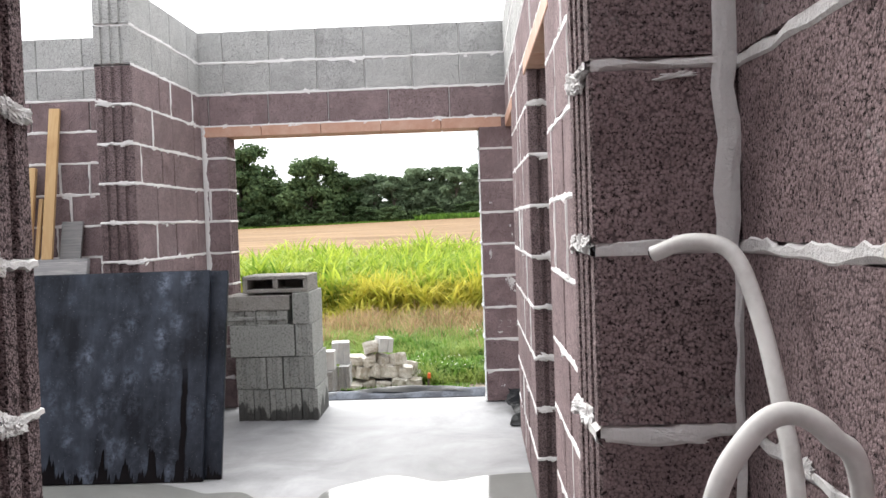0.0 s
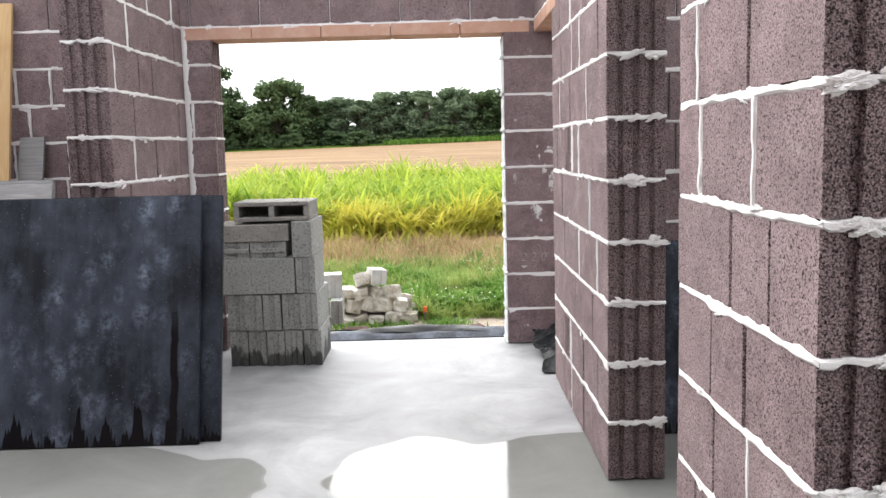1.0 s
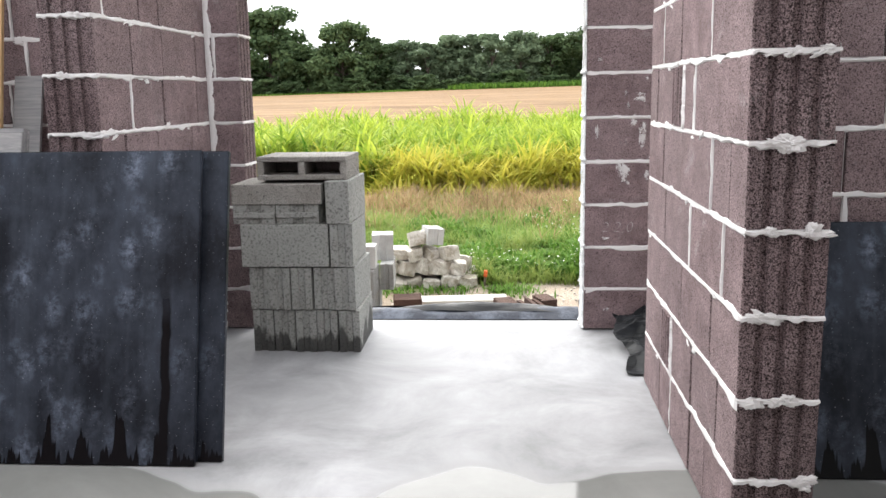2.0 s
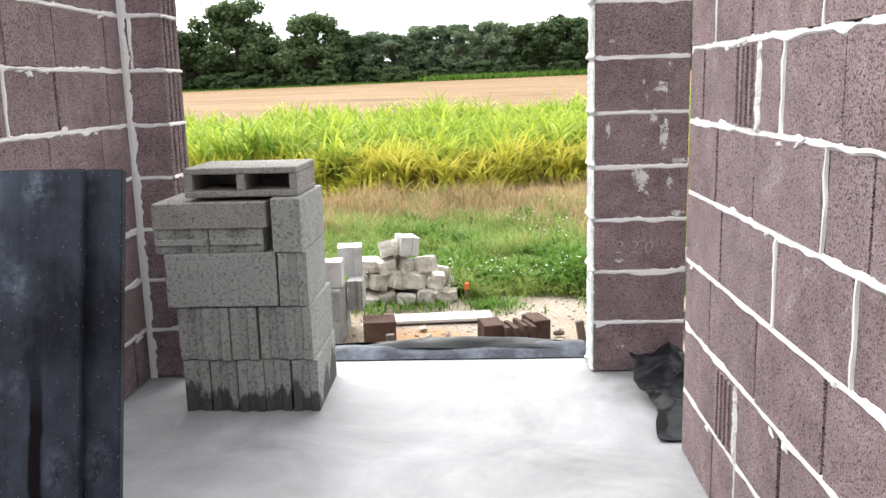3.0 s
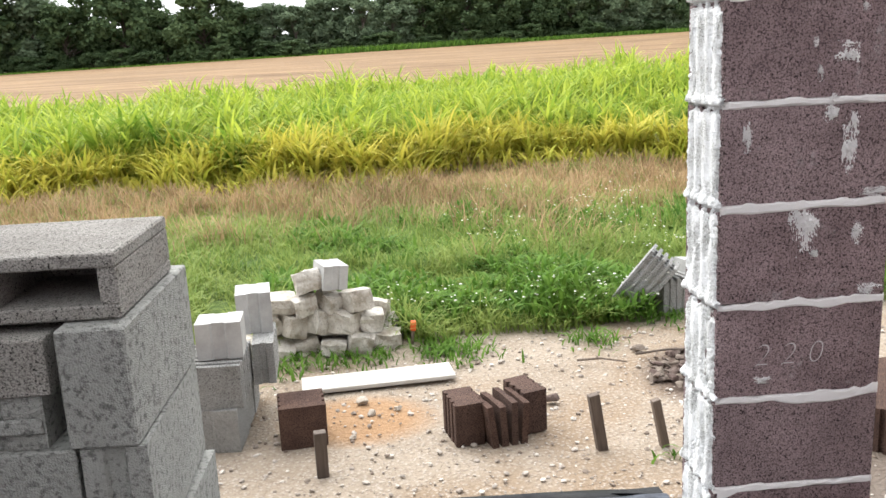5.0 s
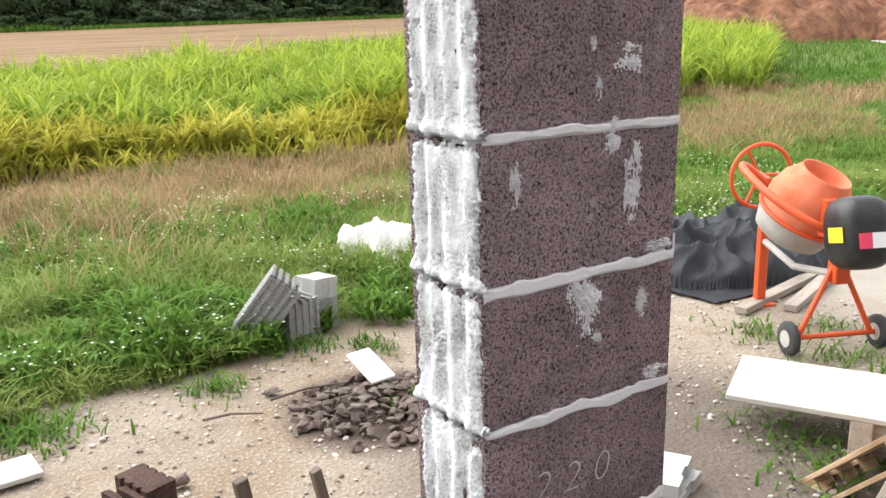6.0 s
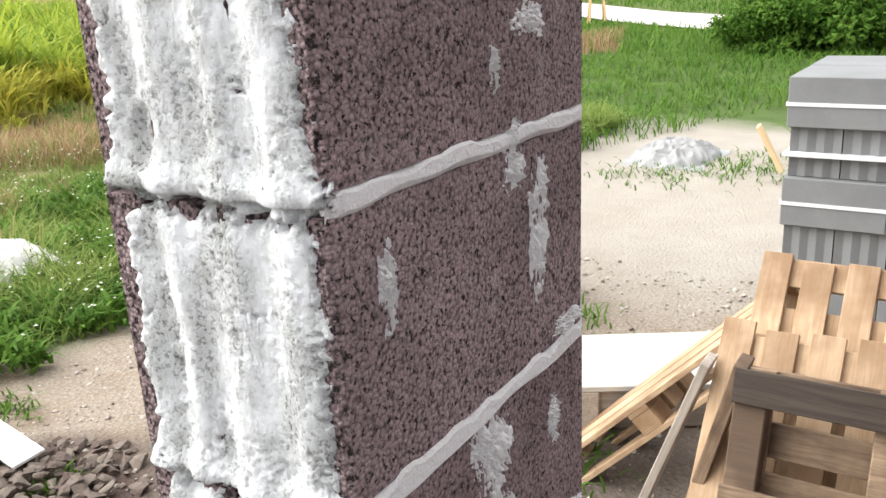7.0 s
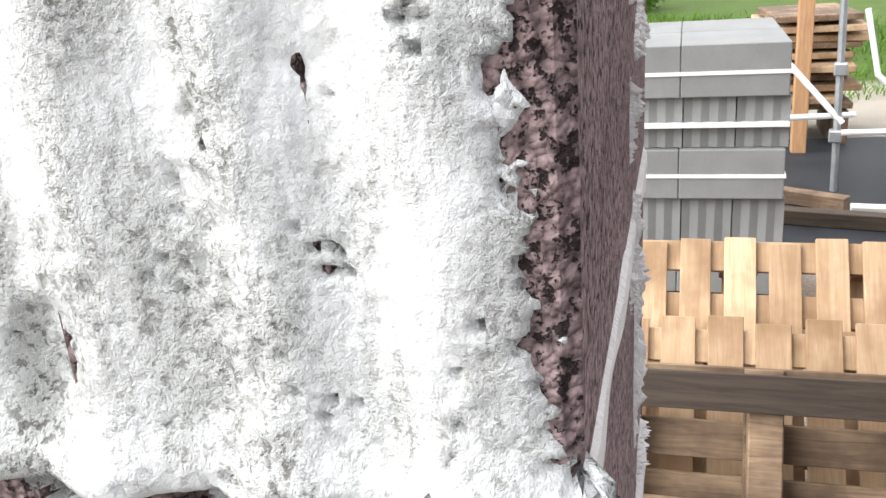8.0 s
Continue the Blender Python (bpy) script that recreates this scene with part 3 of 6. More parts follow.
BARK = plain_material("tree_bark", (0.06, 0.045, 0.035), (0.12, 0.10, 0.08), 9)


def tree(name, height, spread, seed, slim=1.0, leaf=None, lobes_n=44, low=0.06):
    """A tapered trunk with limbs, and a crown of many small leaf clumps along them."""
    r = random.Random(seed)
    root = empty(name)
    bm = bmesh.new()
    add_tube(bm, [(0, 0, -0.5), (0.1, 0, height * 0.3), (-0.1, 0.1, height * 0.62), (0, 0, height * 0.9)], 0.022 * height, 7, 0.04)
    lobes = []
    for i in range(lobes_n):
        a, u = r.uniform(0, 6.28), low + (0.9 - low) * r.random() ** 0.8
        prof = max(0.0, 1 - (max(0.0, u - 0.34) / 0.64) ** 2.4) ** 0.5 * min(1.0, 0.62 + u)
        d = spread * prof * r.random() ** 0.6 * slim
        c = Vector((math.cos(a) * d, math.sin(a) * d, height * u))
        lobes.append((c, spread * r.uniform(0.2, 0.36)))
        if i % 2 == 0:
            add_tube(bm, [(0, 0, height * u * 0.6), c * 0.55 + Vector((0, 0, height * u * 0.36)), c], 0.009 * height, 5, 0.02)
    part("trunk", bm, BARK, root)
    v, f = [], []
    for c, rad in lobes:
        for _ in range(175):
            d = Vector((r.gauss(0, 1), r.gauss(0, 1), r.gauss(0, 1))).normalized() * rad * r.uniform(0.3, 1.15)
            d.z *= 0.75
            p = c + d
            if p.z < height * 0.03:
                continue
            s = r.uniform(0.13, 0.3) * min(1.0, 0.08 + height / 10.0)
            n = (d.normalized() + Vector((r.gauss(0, 0.7), r.gauss(0, 0.7), r.gauss(0, 0.7) + 0.4))).normalized()
            t1 = n.orthogonal().normalized()
            t1.rotate(Matrix.Rotation(r.uniform(0, 6.28), 3, n))
            t2 = n.cross(t1)
            b = len(v)
            v += [p + t1 * s * 1.2, p + t2 * s * 0.8 + n * 0.08, p - t1 * s * 1.1 - n * 0.06, p - t2 * s * 0.7]
            f.append((b, b + 1, b + 2, b + 3))
    me = bpy.data.meshes.new("crown")
    me.from_pydata(v, [], f)
    part_mesh("crown", me, leaf or LEAF, root)
    return root


def tree_belt():
    r = random.Random(21)
    dark = [tree("tree", 10.0, 3.9, 1, 1.0, None, 60), tree("tree", 10.0, 3.4, 2, 1.0, None, 52), tree("tree", 10.0, 3.8, 3, 0.95, None, 56)]
    pale = [tree("tree", 10.0, 3.6, 4, 0.8, WILLOW, 46), tree("tree", 10.0, 2.9, 5, 0.75, WILLOW, 40)]

    def name_it(o, k):
        if k in pale:
            return tagged(o, "slim pale green tree at the edge of the field", "tree", "pale trees of the far belt")
        return tagged(o, "broad dark green tree at the edge of the field", "tree", "dark trees of the far belt")

    for k, x in zip(dark + pale, (-58.0, -66.0, -74.0, 44.0, 52.0)):
        k.matrix_basis = pose(x, 130, land(x, 130) - 0.2)
        name_it(k, k)

    def plant(k, x, y, h, wide=1.0):
        s = h / 10.0
        name_it(copy_thing(k, pose(x, y, land(x, y) - 0.2, 0, 0, r.uniform(0, 360)) @ Matrix.Diagonal((s * wide * 1.22, s * wide * 1.22, s * 1.1, 1))), k)

    # the belt's outline: tall in the west, a low pale stretch, then broad dark crowns
    for k, x, h, w in ((dark[1], -51.0, 12.0, 1.0), (pale[0], -46.5, 11.8, 1.0), (dark[2], -42.0, 8.2, 1.0), (dark[0], -34.5, 12.0, 1.0), (dark[1], -29.0, 6.6, 1.1), (dark[2], -23.5, 9.6, 1.05), (dark[1], -19.2, 7.6, 1.0), (pale[0], -14.5, 6.9, 1.2),
                       (pale[1], -11.4, 6.5, 1.2), (pale[1], -8.8, 7.6, 1.0), (pale[0], -5.5, 7.3, 1.1), (pale[1], -2.2, 7.4, 1.1), (pale[0], 1.8, 7.5, 1.1), (dark[1], 6.2, 7.0, 1.1), (dark[0], 11.8, 7.9, 1.15), (dark[2], 16.5, 6.9, 1.1),
                       (dark[2], 21.8, 7.9, 1.0), (dark[1], 26.8, 8.4, 1.0), (pale[0], 30.5, 9.0, 1.2)):
        plant(k, x, 128 + r.uniform(-1.5, 1.5), h, w)
    for lo, hi in ((-98, -54), (33, 152)):
        x = lo
        while x < hi:
            plant(r.choice(dark + pale[:1]), x, 128 + r.uniform(-3, 3), r.uniform(7.0, 10.0), r.uniform(0.95, 1.15))
            x += r.uniform(3.0, 4.6)
    x = -98.0
    while x < 152:
        plant(r.choice(pale if -17 < x < 4 else dark), x, 137 + r.uniform(-2, 2), r.uniform(5.0, 6.6), 1.4)
        x += r.uniform(2.6, 3.8)
    for i in range(150):
        row = i % 2
        xx, yy = -94 + i * 1.62 + r.uniform(-1.0, 1.0), (123 if row else 132) + r.uniform(-1.2, 1.2)
        s = r.uniform(0.16, 0.3) if row else r.uniform(0.3, 0.42)
        o = copy_thing(dark[i % 3], pose(xx, yy, land(xx, yy) - 0.5, 0, 0, r.uniform(0, 360)) @ Matrix.Diagonal((s * 1.9, s * 1.9, s, 1)))
        o.name = "bush"
        tagged(o, "low dark bush in front of the tree belt", "bush", "bushes of the far belt")


tree_belt()


def field_margin():
    """A strip of uncut green along the foot of the trees."""
    n = 15000
    x = rng.uniform(-60, 70, n)
    y = 121 + rng.normal(0, 0.9, n)
    tall = np.where((x > -8) & (x < 17), 1.25, np.where(x > 17, 0.85, 0.4))
    blades("field_margin", "strip of uncut green growth below the trees", "crop", x, y, LAND(x, y) - 0.02, 0.7, 0.09, 0.5, 2, WEED, tall)


field_margin()

# ---- things inside the shell ----
def stained_block_material():
    """Grey concrete with a dark damp foot that climbs unevenly."""
    k = Mat("damp_grey_block", 0.9, 0.25)
    co, w = k.shift(k.coords()), k.coords("World")
    n, n2 = k.noise(co, 70, 5, 0.7), k.noise(co, 6, 4)
    v = k.voronoi(co, 260)
    col = k.mix(n2, (0.27, 0.276, 0.258), (0.40, 0.404, 0.382))
    col = k.mix(k.ramp(n, (0.36, 0.75), (0.5, 0.0)), col, (0.07, 0.07, 0.067))
    z = k.split(w)[2]
    h = k.math("ADD", k.math("MULTIPLY", k.noise(k.stretch(w, 1, 1, 0.3), 9, 3), 0.5), -0.14)
    damp = k.ramp(k.math("MULTIPLY", k.math("SUBTRACT", h, z), 18.0), (0.0, 0.0), (0.6, 0.85))
    col = k.mix(damp, col, (0.045, 0.045, 0.043))
    return k.done(col, None, k.bump(k.math("ADD", n, v.outputs["Distance"]), 0.8, 0.004))


DAMP = stained_block_material()
PALE = plain_material("pale_concrete", (0.32, 0.32, 0.31), (0.52, 0.52, 0.505), 5, 0.9, 0.2, 0, 0.5, 0.003, 90)


def grey_block(name, size, m, label, group, mat=None, ribs=True, holes=0):
    """A concrete block, size along x, y, z, its base centre at the origin; ribbed on its ends in y or hollow."""
    sx, sy, sz = (v / 2 for v in size)
    r = 0.004
    bm = bmesh.new()
    if holes:
        t = 0.028
        root = part(name, add_box(bm, (-sx, -sy, 0), (sx, sy, t), bevel=r), mat)
        part("top_shell", box((-sx, -sy, 2 * sz - t), (sx, sy, 2 * sz), bevel=r), mat, root)
        w = (2 * sx - t * 1.3) / holes
        for i in range(holes + 1):
            a = -sx + i * w
            part("web", box((a, -sy + 0.003, t + 0.0005), (a + t * 1.3, sy - 0.003, 2 * sz - t - 0.0005), bevel=0.002), mat, root)
        part("back_shell", box((-sx + 0.004, sy - 0.12, t + 0.001), (sx - 0.004, sy - 0.09, 2 * sz - t - 0.001)), mat, root)
        root.matrix_basis = m
        return tagged(root, label, "block", group)
    elif ribs:
        prof = [(-sx, 0), (-sx * 0.35, 0), (-sx * 0.25, -0.012), (sx * 0.25, -0.012), (sx * 0.35, 0), (sx, 0)]
        out = [(a, -sy - o) for a, o in prof] + [(-a, sy + o) for a, o in prof]
        bm = prism(out, 0, 2 * sz)
    else:
        add_box(bm, (-sx, -sy, 0), (sx, sy, 2 * sz), bevel=r)
    for v in bm.verts:
        v.co += noise.noise_vector(v.co * 19 + Vector((sx * 50, 0, 0))) * 0.002
    ob = part(name, bm, mat or DAMP)
    ob.matrix_basis = m
    return tagged(ob, label, "block", group)


def block_stack():
    g = "blocks stacked on the floor"
    y0 = 6.435
    rnd = random.Random(2)
    for c in range(2):
        for i in range(5):
            grey_block("concrete_block", (0.115, 0.49, 0.238), pose(-1.755 + 0.1225 * i + rnd.uniform(-0.003, 0.003) - 0.012 * c, y0 + 0.245 + rnd.uniform(-0.014, 0.014), 0.244 * c, 0, 0, rnd.uniform(-1, 1)),
                       "narrow grey concrete block standing in a stack", g)
    z = 0.488
    grey_block("concrete_block", (0.49, 0.12, 0.238), pose(-1.61, y0 + 0.055, z), "long grey concrete block laid across the stack", g, ribs=False)
    grey_block("concrete_block", (0.49, 0.12, 0.238), pose(-1.61, y0 + 0.2, z), "long grey concrete block laid across the stack", g, ribs=False)
    grey_block("concrete_block", (0.49, 0.12, 0.238), pose(-1.61, y0 + 0.35, z), "long grey concrete block laid across the stack", g, ribs=False)
    grey_block("concrete_block", (0.125, 0.49, 0.238), pose(-1.296, y0 + 0.24, z, 0, 0, 1), "narrow grey concrete block standing in a stack", g)
    z = 0.728
    for i in range(2):
        grey_block("half_block", (0.236, 0.38, 0.106), pose(-1.775 + 0.242 * i, y0 + 0.2, z), "grey half block with grooved faces in the stack", g, ribs=True)
        o = grey_block("half_block_rib", (0.23, 0.012, 0.03), pose(-1.775 + 0.242 * i, y0 + 0.003, z + 0.034), "grey rib of a half block", g, ribs=False)
        o.name = "rib"
        o.parent = bpy.data.objects["half_block" if i == 0 else "half_block.001"]
        o.matrix_basis = pose(0, -0.197, 0.034)
        for key in ("category", "group"):
            del o[key]
    grey_block("concrete_block", (0.50, 0.40, 0.112), pose(-1.645, y0 + 0.2, z + 0.108), "flat grey concrete block on top of the stack", g, PALE_TOP, ribs=False)
    grey_block("concrete_block", (0.13, 0.49, 0.236), pose(-1.302, y0 + 0.235, z, 0, 0, -1), "narrow grey concrete block standing in a stack", g, ribs=False)
    grey_block("hollow_block", (0.50, 0.38, 0.128), pose(-1.505, y0 + 0.235, 0.966, 0, 0, -1), "hollow grey block with two slots on the stack", g, PALE_TOP, holes=2)


PALE_TOP = aggregate_material("weathered_concrete", (0.30, 0.29, 0.27), (0.46, 0.45, 0.43), (0.39, 0.36, 0.32), 1.4)
block_stack()


def film_ply_material():
    """Dark film-faced panel: rows of blue-grey scuffs, a bluish highlight painted along the upper rim, a wet foot and
    drips.
    """
    k = Mat("scuffed_dark_panel", 0.45, 0.15)
    co = k.coords()
    x, _, z = k.split(co)
    haze = k.ramp(k.noise(k.stretch(co, 1.2, 1, 0.8), 2.2, 6, 0.68), (0.4, 0.0), (0.7, 1.0))
    cells = k.voronoi(k.stretch(co, 9.0, 0.2, 5.5), 1.0, "F1", 0.85)
    scuff = k.math("MULTIPLY", k.ramp(cells.outputs["Distance"], (0.1, 1.0), (0.5, 0.0)), k.ramp(k.noise(co, 26, 5, 0.75), (0.42, 0.0), (0.62, 1.0)))
    bands = k.ramp(k.noise(k.stretch(co, 11, 1, 0.35), 1.2, 3, 0.6), (0.5, 0.0), (0.66, 1.0))
    n2 = k.noise(co, 55, 4, 0.7)
    col = k.mix(haze, (0.010, 0.012, 0.017), (0.058, 0.07, 0.095))
    col = k.mix(k.math("MULTIPLY", bands, 0.1), col, (0.10, 0.12, 0.15))
    col = k.mix(k.math("MULTIPLY", scuff, k.math("ADD", k.math("MULTIPLY", haze, 0.7), 0.25)), col, (0.22, 0.26, 0.34))
    # bluish sky highlight on the top edge, put into the colour
    rim = k.ramp(k.math("ADD", z, k.math("MULTIPLY", k.noise(k.stretch(co, 2.2, 1, 1), 3.5, 5, 0.7), 0.36)), (1.2, 0.0), (1.38, 0.9))
    col = k.mix(rim, col, (0.17, 0.205, 0.275))
    col = k.mix(k.ramp(k.noise(co, 120, 2, 0.5), (0.68, 0.0), (0.74, 0.6)), col, (0.34, 0.36, 0.4))
    wet = k.ramp(k.math("MULTIPLY", k.math("SUBTRACT", k.math("MULTIPLY", k.noise(k.stretch(co, 5, 1, 0.3), 1.6, 4, 0.66), 1.0), k.math("ADD", z, 0.44)), 14.0), (0.0, 0.0), (0.25, 1.0))
    # one long run of water down the panel near its end
    run = k.math("ADD", x, k.math("ADD", k.math("MULTIPLY", k.noise(k.stretch(co, 0.1, 1, 1), 5.0, 3), 0.05), 0.1))
    run = k.math("MULTIPLY", k.ramp(k.math("MULTIPLY", k.math("ABSOLUTE", run), 40.0), (0.55, 1.0), (0.95, 0.0)), k.ramp(z, (0.55, 1.0), (0.8, 0.0)))
    wet = k.math("MAXIMUM", wet, run)
    col = k.mix(wet, col, (0.004, 0.004, 0.005))
    r = k.mix(wet, k.mix(haze, (0.42, 0.42, 0.42), (0.6, 0.6, 0.6)), (0.12, 0.12, 0.12))
    return k.done(col, r, k.bump(n2, 0.15, 0.002))


FILM = film_ply_material()
PLYGREY = wood_material("weathered_grey_board", (0.24, 0.24, 0.25), (0.40, 0.39, 0.38), (0.12, 0.12, 0.13), "x")


def leaning_panel(x0, x1, ybase, ytop, height, thick, mat, label, z0=0.004):
    ang = math.degrees(math.asin(min(0.9, (ytop - ybase) / height)))
    bm = box((x0 - x1, 0, 0), (0, thick, height), bevel=0.003)
    ob = part("formwork_panel", bm, mat)
    ob.matrix_basis = pose(x1, ybase, z0, -ang)
    part("edge_seal", box((0.0005, 0.001, 0.002), (0.0025, thick - 0.001, height - 0.002)), mat, ob)
    part("edge_seal", box((x0 - x1, 0.001, height + 0.0005), (0, thick - 0.001, height + 0.002)), mat, ob)
    return tagged(ob, label, "panel", "panels leaning together")


leaning_panel(-4.0, -1.612, 4.9, 5.22, 1.25, 0.024, FILM, "dark film-faced panel with wet drips, leaning")
leaning_panel(-3.9, -1.515, 4.945, 5.265, 1.243, 0.024, FILM, "dark film-faced panel leaning behind another")
for i, (xr, yb, h) in enumerate(((-2.43, 5.01, 1.33), (-2.45, 5.06, 1.345), (-2.47, 5.11, 1.34))):
    leaning_panel(-3.9, xr, yb, yb + 0.345, h, 0.03, PLYGREY, "weathered grey formwork board leaning upright")

leaning_panel(0.62, 1.25, 4.88, 5.12, 0.95, 0.03, FILM, "dark panel leaning in the shaded side room")

PINE = wood_material("fresh_pine", (0.60, 0.40, 0.20), (0.72, 0.53, 0.30), (0.42, 0.25, 0.11), "z")
PINE_X = wood_material("fresh_pine_lengthwise", (0.58, 0.41, 0.22), (0.74, 0.56, 0.34), (0.40, 0.25, 0.12), "x")


def leaning_plank(x, w, top, ybase, ytop, thick, label, lean=0.0, mat=None):
    h = math.hypot(top, ytop - ybase)
    ob = part("plank", rough(box((-w / 2, 0, 0), (w / 2, thick, h), bevel=0.002), 0.003, 3), mat or PINE)
    ob.matrix_basis = pose(x, ybase, 0.004, -math.degrees(math.atan2(ytop - ybase, top)), lean)
    return tagged(ob, label, "plank", "planks leaning in the side room")


leaning_plank(-3.37, 0.085, 2.47, 6.45, 6.86, 0.03, "tall pale pine plank leaning on a wall", 1.0)
leaning_plank(-3.55, 0.13, 2.0, 6.4, 6.83, 0.04, "wide orange pine plank leaning on a wall")
leaning_plank(-3.46, 0.03, 1.75, 6.42, 6.84, 0.03, "thin dark pine batten leaning on a wall")
leaning_plank(-3.22, 0.17, 1.56, 6.45, 6.86, 0.025, "short greyish plank leaning on a wall", 0, PLYGREY)


def cable_material():
    k = Mat("dusty_white_cable", 0.5, 0.4)
    co = k.coords("World")
    n = k.noise(co, 25, 4)
    return k.done(k.mix(k.ramp(n, (0.4, 0.0), (0.7, 1.0)), (0.80, 0.79, 0.77), (0.6, 0.59, 0.57)), None, k.bump(n, 0.1, 0.002))


CABLE = cable_material()
CABLE_CORE = plain_material("cable_core", (0.02, 0.018, 0.016), (0.05, 0.045, 0.04), 60, 0.8)


def curve_points(ctrl, n=10):
    """A smooth line through the control points."""
    pts = [Vector(c) for c in ctrl]
    pts = [2 * pts[0] - pts[1]] + pts + [2 * pts[-1] - pts[-2]]
    out = []
    for i in range(1, len(pts) - 2):
        a, b, c, d = pts[i - 1:i + 3]
        for k in range(n):
            t = k / n
            out.append(0.5 * (2 * b + (c - a) * t + (2 * a - 5 * b + 4 * c - d) * t * t + (3 * b - a - 3 * c + d) * t ** 3))
    out.append(pts[-2])
    return out


def wall_cables():
    for ctrl in ([(0.225, 1.09, 1.409), (0.265, 1.06, 1.424), (0.305, 1.03, 1.41), (0.325, 1.0, 1.34), (0.333, 0.95, 1.23), (0.336, 0.92, 1.12), (0.34, 0.9, 0.7), (0.34, 0.88, 0.02)],
                 [(0.2, 0.80, 0.6), (0.185, 0.76, 1.05), (0.2, 0.75, 1.2), (0.232, 0.75, 1.262), (0.266, 0.75, 1.283), (0.303, 0.75, 1.262), (0.334, 0.76, 1.2), (0.342, 0.78, 0.9), (0.342, 0.8, 0.02)]):
        pts = curve_points(ctrl, 8)
        ob = smooth(part("cable", tube(pts, 0.0102, 10), CABLE))
        part("cable_end", tube([pts[0] + (pts[0] - pts[1]) * 0.5, pts[0] + (pts[1] - pts[0]) * 0.2], 0.0068, 8), CABLE_CORE, ob, "dark cut end")
        tagged(ob, "dusty white cable hanging in a loop on the wall", "cable", "cables by the doorway")


wall_cables()


# ---- mortar squeezed out of the joints ----
def lump(seed, size):
    bm = bmesh.new()
    bmesh.ops.create_icosphere(bm, subdivisions=4, radius=1.0)
    for v in bm.verts:
        n = v.co.normalized()
        f = 0.85 + 0.55 * noise.noise(n * 1.6 + Vector((seed * 3.1, 0, 0))) + 0.34 * noise.noise(n * 4.5 + Vector((0, seed, 0))) + 0.2 * noise.noise(n * 11 + Vector((seed, 0, 0)))
        v.co = Vector((n.x * size[0], n.y * size[1], n.z * size[2])) * f
    return bm


LUMPS = []
for q in range(5):
    b_ = lump(q + 1, (0.03, 0.018, 0.022))
    me_ = bpy.data.meshes.new("mortar_lump")
    b_.to_mesh(me_)
    b_.free()
    me_.materials.append(MORTAR)
    LUMPS.append(me_)


def squeeze(wall, along, a0, a1, d, joints, seed, amount=3, side=1):
    """Lumps of mortar on a wall's ribbed end, along each joint."""
    r = random.Random(seed)
    for z in joints:
        for _ in range(amount):
            a = r.uniform(a0 + 0.02, a1 - 0.02)
            ob = new("mortar_lump", r.choice(LUMPS))
            ob.parent = bpy.data.objects[wall]
            ob.location = (a, d, z + r.uniform(-0.012, 0.008)) if along == "x" else (d, a, z + r.uniform(-0.012, 0.008))
            s = r.uniform(0.45, 1.15)
            ob.scale = (s * r.uniform(0.8, 1.8), s * 0.7, s * r.uniform(0.5, 1.1))
            ob.rotation_euler = (0, r.uniform(-0.4, 0.4), (0 if along == "x" else math.pi / 2) + r.uniform(-0.2, 0.2))


def smears(wall, along, a0, a1, d, joints, seed, per_metre, out):
    """Flat dabs of mortar wiped over the joints of a wall's face."""
    r = random.Random(seed)
    for z in joints:
        for _ in range(max(1, int((a1 - a0) * per_metre))):
            a = r.uniform(a0 + 0.03, a1 - 0.03)
            ob = new("mortar_dab", r.choice(LUMPS))
            ob.parent = bpy.data.objects[wall]
            zz = z + r.uniform(-0.02, 0.01)
            ob.location = (a, d + out * 0.001, zz) if along == "x" else (d + out * 0.001, a, zz)
            s = r.uniform(0.35, 0.9)
            ob.scale = (s * r.uniform(0.9, 2.4), 0.3, s * r.uniform(0.4, 1.0))
            ob.rotation_euler = (0, r.uniform(-0.5, 0.5), 0 if along == "x" else math.pi / 2)


J = [P * c for c in range(1, 10)]
JS = [P * c + 0.142 for c in range(0, 9)]
squeeze("wall_east", "x", EX, EX + T, 2.326, J, 1, 4)
squeeze("wall_east", "x", EX, EX + T, 4.306, J, 2, 4)
squeeze("wall_west_stub", "x", -2.395, -2.155, 5.496, J, 3, 3)
squeeze("wall_south", "y", SY, SY + T, 0.164, JS, 4, 4)
squeeze("wall_south", "y", SY, SY + T, -0.741, JS, 5, 4)


smears("wall_east", "y", 2.36, 3.22, EX, J, 11, 2.2, -1)
smears("wall_east", "y", 4.34, 5.94, EX, J, 12, 1.8, -1)
smears("wall_west_stub", "y", 5.55, 6.85, -2.155, J, 13, 2.5, 1)
smears("wall_north", "x", -4.8, -2.5, NY, J, 14, 2.5, -1)
smears("wall_north", "x", -2.1, 0.25, NY, [2.285, 2.54, 2.79], 15, 5.0, -1)
smears("wall_hall_east", "y", 0.2, 1.15, 0.37, JS, 16, 5.0, -1)
smears("wall_south", "x", 0.18, 0.34, SY, JS, 17, 6.0, -1)
for z in J:
    ob = new("mortar_lump", LUMPS[int(z * 10) % 5])
    ob.parent = bpy.data.objects["wall_north"]
    ob.location = (0.081, NY + 0.006, z)
    ob.scale = (0.22, 0.4, 0.35)


